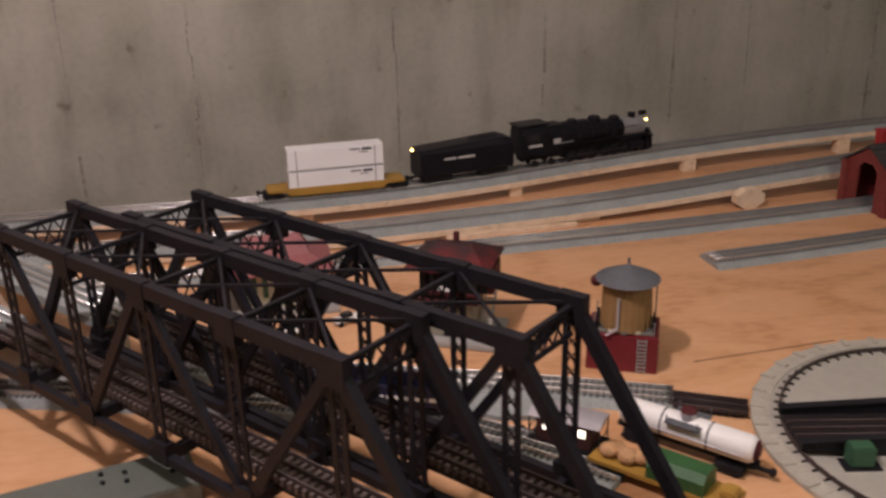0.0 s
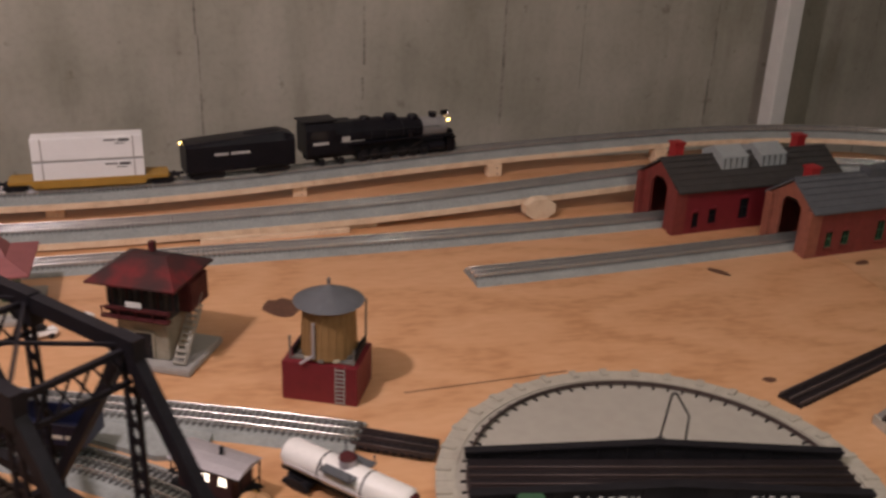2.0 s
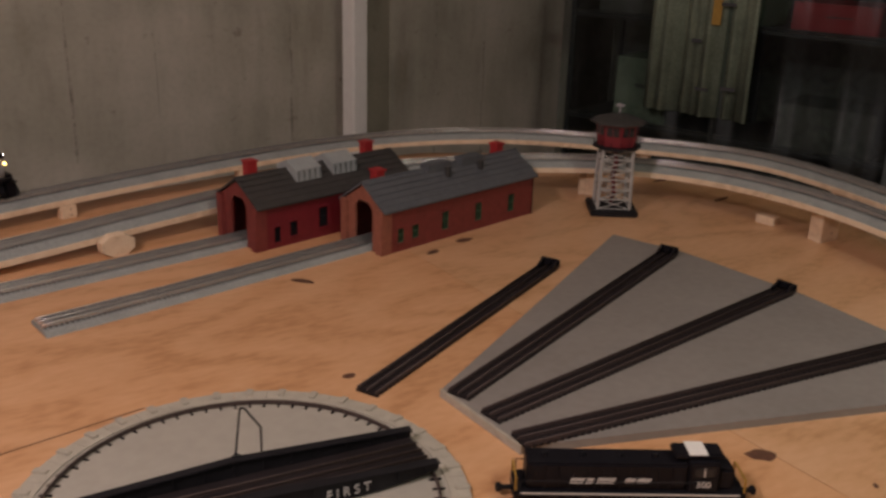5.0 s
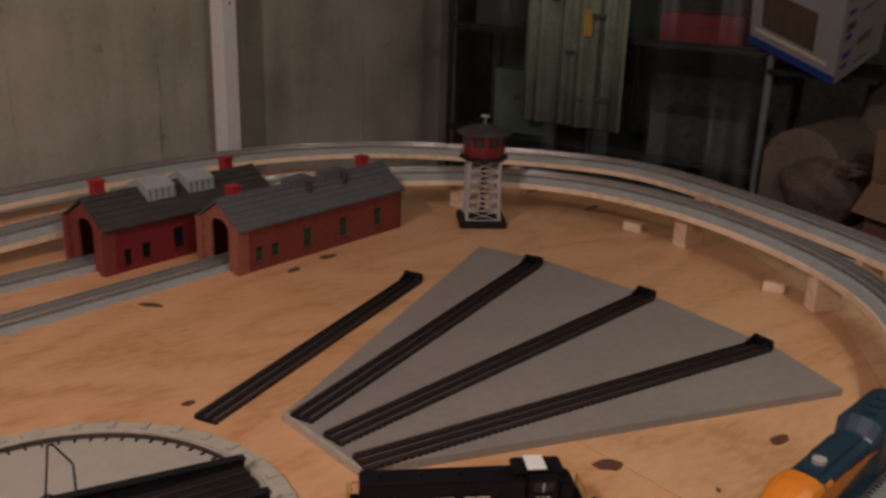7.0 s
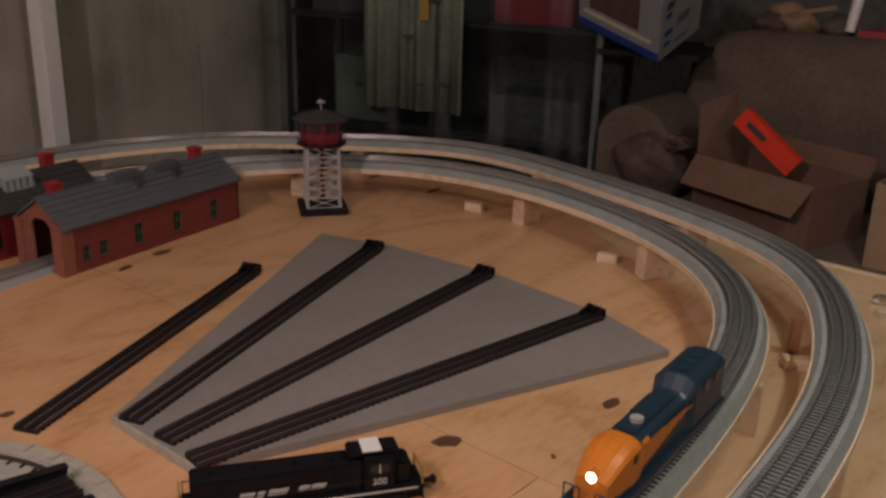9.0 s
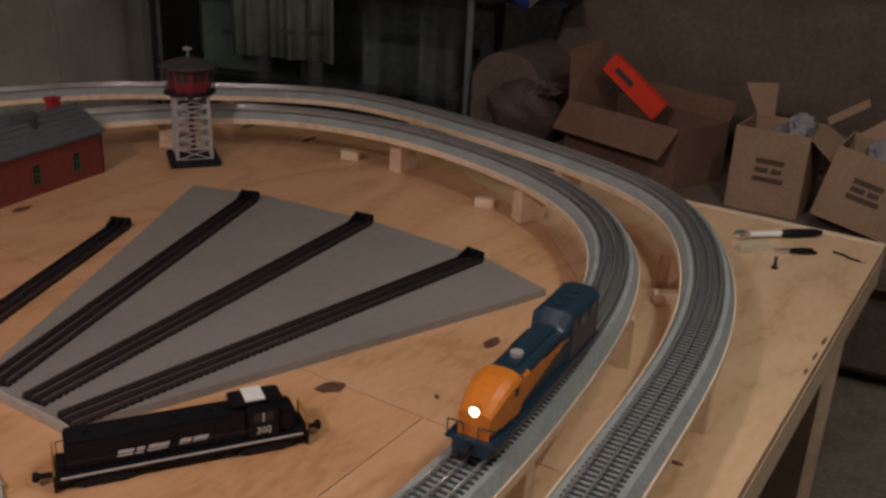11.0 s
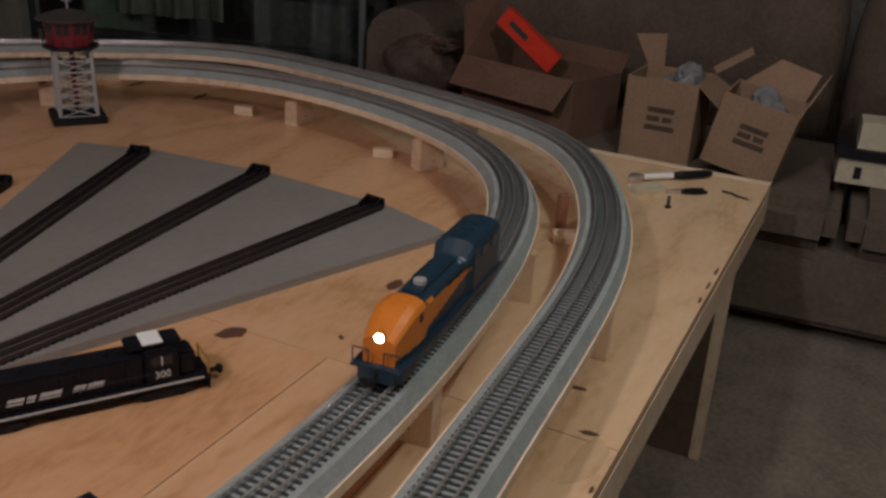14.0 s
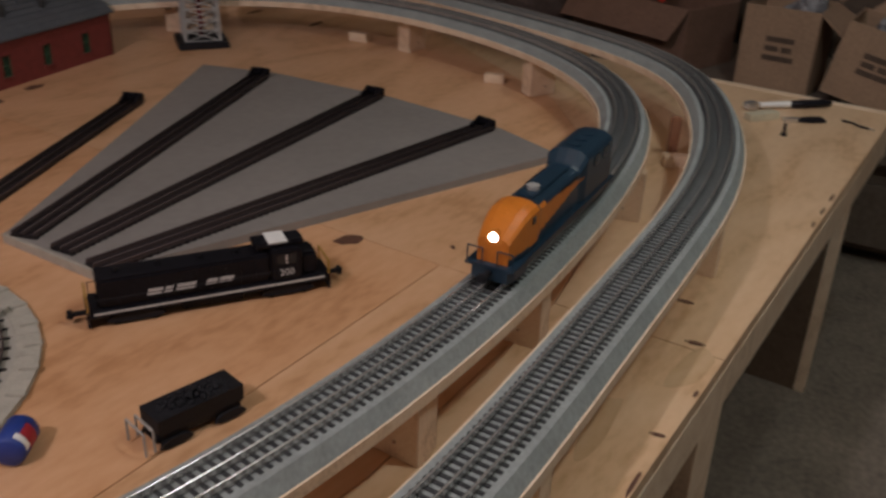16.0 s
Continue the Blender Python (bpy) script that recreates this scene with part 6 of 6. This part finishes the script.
bolt = empty("bolt", pose(2.150, 0.232, 0.0), "dark bolt standing on its head on the plywood", "bolt")
quick("head", BLACK_MATT, bolt, lambda bm: rod(bm, (0, 0, 0), (0, 0, 0.004), 0.006, n=6))
quick("shank", BROWN_RAIL, bolt, lambda bm: rod(bm, (0, 0, 0.004), (0, 0, 0.022), 0.003, n=10))

psu = empty("control_box", pose(-0.272, 0.838, 0.0, 0, 0, 18), "gray metal control box with small black knobs", "control box")
quick("case", BOX_GRAY, psu, lambda bm: box(bm, -0.15, 0.065, -0.045, 0.036, 0, 0.052, 0.002))
for i, (x, y) in enumerate(((-0.035, 0.02), (-0.035, 0.002), (-0.01, 0.012), (-0.01, -0.006), (0.03, 0.02), (0.04, -0.01))):
    k = quick("knob", BLACK, psu, lambda bm: rod(bm, (x, y, 0.052), (x, y, 0.0545), 0.003, n=12))

# ---- the far end of the room ----
sofa = empty("sofa", pose(2.70, 0.20, FLOOR, 0, 0, 4), "brown cloth sofa piled with boxes beyond the table", "sofa")
quick("seat_base", SOFA, sofa, lambda bm: box(bm, 0, 0.80, -1.1, 0.92, 0.03, 0.22, 0.02))
for y0, y1 in ((-1.08, -0.26), (-0.24, 0.91)):
    quick("seat_cushion", SOFA, sofa, lambda bm: box(bm, -0.015, 0.58, y0, y1, 0.222, 0.345, 0.035))
for y0, y1 in ((-1.08, -0.20), (-0.18, 1.04)):
    quick("back_cushion", SOFA, sofa, lambda bm: loft(bm, [[Vector((x, y, z)) for x, z in ((0.57 + s, 0.35), (0.66 + s, 0.66 - s), (0.69 + s, 0.765 - 2 * s), (0.73 + s / 2, 0.80 - 3 * s), (0.78, 0.81 - 3 * s), (0.86, 0.80 - 3 * s), (0.90, 0.76 - 3 * s), (0.90, 0.35))] for y, s in ((y0, 0.06), (y0 + 0.015, 0.03), (y0 + 0.05, 0.01), (y0 + 0.2, 0.0), (y1 - 0.2, 0.0), (y1 - 0.05, 0.01), (y1 - 0.015, 0.03), (y1, 0.06))]), smooth=True)
quick("arm", SOFA, sofa, lambda bm: loft(bm, [[Vector((x, 1.04 + 0.12 * math.cos(a), 0.48 + 0.12 * math.sin(a) if math.sin(a) > 0 else 0.03)) for a in (math.tau * k / 20 for k in range(20))] for x in (0.36, 0.40, 0.78)]))
for x in (0.05, 0.75):
    for y in (-1.0, 0.55):
        quick("foot", BLACK_MATT, sofa, lambda bm: rod(bm, (x, y, 0), (x, y, 0.03), 0.02, n=10))
SEAT = FLOOR + 0.346


FADED = mat("faded_print", (0.085, 0.055, 0.036), 0.85, var=0.4)


def carton(m, w, d, h, label, flaps, stripe=True, material=None):
    """An open cardboard box: four walls, floor, flaps by their angles."""
    b = empty("cardboard_box", m, label, "box", "cardboard boxes")
    card, t = material or CARD, 0.004
    quick("floor_panel", card, b, lambda bm: box(bm, 0, d, 0, w, 0, t))
    for dims in ((0, t, 0, w, t, h), (d - t, d, 0, w, t, h), (t, d - t, 0, t, t, h), (t, d - t, w - t, w, t, h)):
        quick("side_panel", card, b, lambda bm: box(bm, *dims))
    for quad in flaps:
        a, c = Vector(quad[1]) - Vector(quad[0]), Vector(quad[3]) - Vector(quad[0])
        off = a.cross(c).normalized() * 0.003
        quick("flap", material or CARD_PALE, b, lambda bm: loft(bm, [[Vector(q) for q in quad], [Vector(q) + off for q in quad]]))
    if stripe:
        for k, (y0, y1, z) in enumerate(((0.28, 0.66, 0.60), (0.30, 0.44, 0.49), (0.48, 0.66, 0.49), (0.26, 0.68, 0.38))):
            quick("print_bar", FADED, b, lambda bm: box(bm, -0.0006, 0, w * y0, w * y1, h * z, h * z + 0.013))
    return b


carton(pose(2.78, 0.332, SEAT), 0.175, 0.17, 0.203, "open brown cardboard box with faded print on the sofa",
       (((0.168, 0.13, 0.203), (0.168, 0.172, 0.203), (0.176, 0.215, 0.275), (0.176, 0.135, 0.285)), ((0.0, 0.001, 0.203), (0.17, 0.001, 0.203), (0.165, -0.06, 0.17), (0.004, -0.055, 0.155)), ((0.168, -0.004, 0.203), (0.168, 0.005, 0.22), (0.172, -0.08, 0.28), (0.172, -0.086, 0.262))))
carton(pose(2.74, 0.127, SEAT + 0.004, 11.5, 0, 0), 0.174, 0.17, 0.172, "open tilted cardboard box with faded print leaning on another",
       (((0.168, 0.01, 0.172), (0.168, 0.16, 0.172), (0.19, 0.10, 0.245), (0.19, 0.0, 0.24)), ((0.0, 0.002, 0.172), (0.17, 0.002, 0.172), (0.165, -0.02, 0.255), (0.07, -0.018, 0.25))))
carton(pose(2.80, 0.65, SEAT, 0, 0, -17.9), 0.39, 0.21, 0.16, "wide low open cardboard box with raised flaps on the sofa",
       (((0.001, 0.0, 0.16), (0.001, 0.39, 0.16), (-0.064, 0.38, 0.088), (-0.064, 0.01, 0.088)), ((0.0, 0.388, 0.16), (0.16, 0.388, 0.16), (0.14, 0.395, 0.325), (0.01, 0.41, 0.295)), ((0.209, 0.0, 0.16), (0.209, 0.34, 0.16), (0.27, 0.32, 0.20), (0.27, 0.02, 0.20))), stripe=False, material=DARK_CARD)
for x, y, z, r in ((2.88, 0.38, SEAT + 0.20, 0.035), (2.90, 0.42, SEAT + 0.17, 0.03), (2.87, 0.19, SEAT + 0.17, 0.035), (2.84, 0.16, SEAT + 0.15, 0.03)):
    w = bmesh.new()
    bmesh.ops.create_icosphere(w, subdivisions=3, radius=r)
    for v in w.verts:
        v.co *= 1 + 0.35 * noise.noise(v.co * 60)
    tagged(part("bubble_wrap", w, CLEAR), "crumpled clear bubble wrap in a cardboard box", "packing", "bubble wrap").matrix_world = pose(x, y, z)
lid = empty("red_box_lid", pose(2.95, 0.8335, 0.0995, 36), "orange-red long box lid leaning in a cardboard box", "box")
quick("lid_top", RED_BOX, lid, lambda bm: box(bm, 0, 0.006, -0.085, 0.115, -0.028, 0.028, 0.002))
for z0, z1 in ((-0.028, -0.0255), (0.0255, 0.028)):
    quick("lid_side", RED_BOX, lid, lambda bm: box(bm, 0.0062, 0.03, -0.084, 0.114, z0, z1))
quick("print_bar", PRINT, lid, lambda bm: box(bm, -0.0008, 0, 0.02, 0.085, -0.006, 0.010))
bag = bmesh.new()
bmesh.ops.create_icosphere(bag, subdivisions=4, radius=0.096)
for v in bag.verts:
    v.co *= 1 + 0.28 * noise.noise(v.co * 11) + 0.1 * noise.noise(v.co * 34)
wrap = bmesh.new()
bmesh.ops.create_icosphere(wrap, subdivisions=4, radius=0.05)
for v in wrap.verts:
    v.co *= 1 + 0.5 * noise.noise(v.co * 45) + 0.25 * noise.noise(v.co * 120)
tagged(part("crumpled_wrap", wrap, BROWN_FILM), "crumpled shiny brown plastic wrap on a stuffed bag", "packing").matrix_world = pose(2.985, 1.15, SEAT + 0.165) @ Matrix.Diagonal((1, 1.3, 0.45, 1))
tagged(part("stuffed_bag", bag, BAG, smooth=True), "crumpled brown stuffed bag on the sofa's end", "bag").matrix_world = pose(3.0, 1.195, SEAT + 0.088) @ Matrix.Diagonal((1, 1.2, 1.0, 1))
toyhouse = empty("toy_house", pose(2.90, -0.10, SEAT, 0, 0, 6), "cream model house with a dark window lying on the sofa", "model building")
quick("lower_wall", CREAM, toyhouse, lambda bm: box(bm, 0, 0.12, -0.06, 0.10, 0, 0.062, 0.001))
quick("eave", BLACK_MATT, toyhouse, lambda bm: box(bm, -0.008, 0.128, -0.07, 0.11, 0.0622, 0.085))
quick("upper_wall", CREAM, toyhouse, lambda bm: box(bm, 0.015, 0.105, -0.05, 0.065, 0.0852, 0.15))
win = quick("window", BLACK_MATT, toyhouse, lambda bm: box(bm, -0.0012, 0.0, 0.045, 0.062, 0.014, 0.044))

shelf = empty("shelf_rack", pose(3.02, 1.42, FLOOR, 0, 0, 16), "tall dark wire shelf rack behind a clear plastic sheet", "shelf")
for y in (0.0, 0.56, 1.12):
    for x in (0.0, 0.35):
        quick("post", SILVER if y == 0 and x == 0 else RACK, shelf, lambda bm: rod(bm, (x, y, 0), (x, y, 1.5), 0.011, n=12))
for z in (0.08, 0.42, 0.78, 1.15):
    quick("shelf_board", RACK, shelf, lambda bm: box(bm, 0.0, 0.35, 0.0, 1.12, z, z + 0.012))
    quick("front_bar", RACK, shelf, lambda bm: rod(bm, (-0.004, 0, z + 0.02), (-0.004, 1.12, z + 0.02), 0.004, n=8))
quick("plastic_back", TARP, shelf, lambda bm: box(bm, 0.36, 0.364, -0.02, 1.16, 0.0, 1.5))
quick("plastic_sheet", SHEET, shelf, lambda bm: loft(bm, [[Vector((-0.03 + 0.006 * math.sin(y * 31) + 0.004 * math.sin(y * 67 + z) + d, y, z)) for d, z in ((0, 0.02), (0, 1.5), (0.001, 1.5), (0.001, 0.02))] for y in (-0.02 + 0.012 * k for k in range(98))]), "hanging clear plastic sheet", True)
SHELF = shelf.matrix_world.copy()
for y, z, w, h, d, m_, label in ((0.75, 0.433, 0.20, 0.22, 0.22, DULL_GREEN, "dull green carton on the dark shelf rack"), (0.06, 0.433, 0.30, 0.14, 0.22, TARP, "black plastic crate on the dark shelf rack"), (0.10, 0.793, 0.26, 0.09, 0.22, RED_PRINT, "dull red box on the dark shelf rack"), (0.45, 0.793, 0.26, 0.30, 0.22, DULL_GREEN, "tall dull green carton on the shelf rack"), (0.78, 0.793, 0.26, 0.26, 0.22, TARP, "black carton on the dark shelf rack"), (0.2, 0.093, 0.6, 0.24, 0.24, TARP, "long black bin on the lowest rack shelf")):
    b = empty("stored_carton", SHELF @ pose(0.03, y, z), label, "box", "stored cartons")
    quick("carton_body", m_, b, lambda bm: box(bm, 0, d, 0, w, 0.0, h, 0.003))
    quick("print_bar", PRINT, b, lambda bm: box(bm, -0.0015, -0.0002, w * 0.3, w * 0.6, h * 0.55, h * 0.6))
lean, yaw = math.radians(33), math.radians(28)
ahead, side = Vector((math.cos(yaw), math.sin(yaw), 0)), Vector((math.sin(yaw), -math.cos(yaw), 0))
away, rise = ahead * math.cos(lean) + Vector((0, 0, math.sin(lean))), Vector((0, 0, math.cos(lean))) - ahead * math.sin(lean)
ca, sa = math.cos(math.radians(34)), math.sin(math.radians(34))
AXES = (side * sa + away * ca, -side * ca + away * sa, rise)
wb = empty("white_carton", Matrix([[AXES[k][i] for k in range(3)] + [(2.955, 1.188, 0.28)[i]] for i in range(3)] + [[0, 0, 0, 1]]), "white and blue printed carton tipped forward off the rack", "box")
quick("carton_body", CARTON_GRAY, wb, lambda bm: box(bm, 0, 0.19, 0, 0.29, 0.0, 0.34, 0.002))
quick("blue_band", BLUE_PRINT, wb, lambda bm: box(bm, -0.0012, 0, 0.0, 0.289, 0.001, 0.028))
quick("brown_panel", FADED, wb, lambda bm: box(bm, -0.0012, 0, 0.075, 0.25, 0.075, 0.2), "dark printed picture panel")
quick("pale_band", CREAM, wb, lambda bm: box(bm, -0.0013, 0, 0.03, 0.27, 0.05, 0.062))
for k, (z, h) in enumerate(((0.04, 0.014), (0.075, 0.018), (0.135, 0.016), (0.165, 0.022), (0.215, 0.014), (0.26, 0.02))):
    quick("print_bar", BLUE_PRINT if k != 3 else PRINT, wb, lambda bm: box(bm, 0.02, 0.045 + 0.008 * (k % 2), -0.0012, 0, z, z + h))
for z in (0.03, 0.09, 0.10, 0.11, 0.2, 0.24):
    quick("print_bar", PRINT, wb, lambda bm: box(bm, 0.075, 0.13, -0.0012, 0, z, z + 0.005))
quick("shelf_arm", BLACK_MATT, shelf, lambda bm: box(bm, -0.03, 0.36, -0.30, 0.0, 0.735, 0.7495))
drape = empty("hanging_sheet", SHELF @ pose(-0.045, 0, 0), "pale green plastic sheet hanging in folds over the rack", "plastic sheet")
folds = lambda y: 0.012 * math.sin(y * 40) + 0.006 * math.sin(y * 93 + 1) + 0.004 * math.sin(y * 170)
quick("film", GREEN_FILM, drape, lambda bm: loft(bm, [[Vector((folds(y) + d, y + 0.02 * (1.5 - z) * (y - 0.62), z)) for d, z in ((0, 0.505), (0, 1.5), (0.0015, 1.5), (0.0015, 0.505))] for y in (0.43 + 0.006 * k for k in range(61))]), smooth=True)
for y, z, w, h in ((0.47, 0.60, 0.05, 0.012), (0.56, 0.59, 0.045, 0.01), (0.60, 0.74, 0.035, 0.012), (0.50, 0.86, 0.05, 0.01), (0.66, 0.90, 0.03, 0.012)):
    quick("print_bar", PRINT, drape, lambda bm: box(bm, -0.022, -0.0212, y, y + w, z, z + h))
quick("yellow_patch", YELLOW, drape, lambda bm: box(bm, -0.022, -0.0212, 0.545, 0.575, 0.80, 0.88))
clutter = empty("toy_heap", pose(3.47, 0.99, FLOOR + 0.797, 0, 0, 10), "heap of pale and red toys on the sofa's back", "toys")
def lump(bm, r, seed):
    bmesh.ops.create_icosphere(bm, subdivisions=3, radius=r)
    for v in bm.verts:
        v.co *= 1 + 0.4 * noise.noise(v.co * 22 + Vector((seed, 0, 0))) + 0.12 * noise.noise(v.co * 60)


for k, (x, y, z, r, m_) in enumerate(((0.0, 0.0, 0.035, 0.055, CARD_PALE), (0.05, -0.10, 0.03, 0.05, SOFA), (-0.01, 0.09, 0.03, 0.05, BAG), (0.04, 0.05, 0.06, 0.045, CARD))):
    quick("toy", m_, clutter, lambda bm: lump(bm, r, k * 7.0), smooth=True).matrix_local = pose(x, y, z) @ Matrix.Diagonal((1.2, 1.1, 0.7, 1))
quick("paper_roll", WHITE, clutter, lambda bm: rod(bm, (0.0, -0.14, 0.02), (0.02, -0.15, 0.13), 0.014, 0.017, 14), "white paper roll")
quick("card_strip", CARD_PALE, clutter, lambda bm: beam(bm, (-0.02, -0.10, 0.09), (-0.02, 0.0, 0.07), 0.04, 0.012), "pale card strip")
quick("red_toy", RED_PRINT, clutter, lambda bm: box(bm, -0.05, 0.03, -0.27, -0.17, 0.0, 0.03, 0.004), "dull red toy")
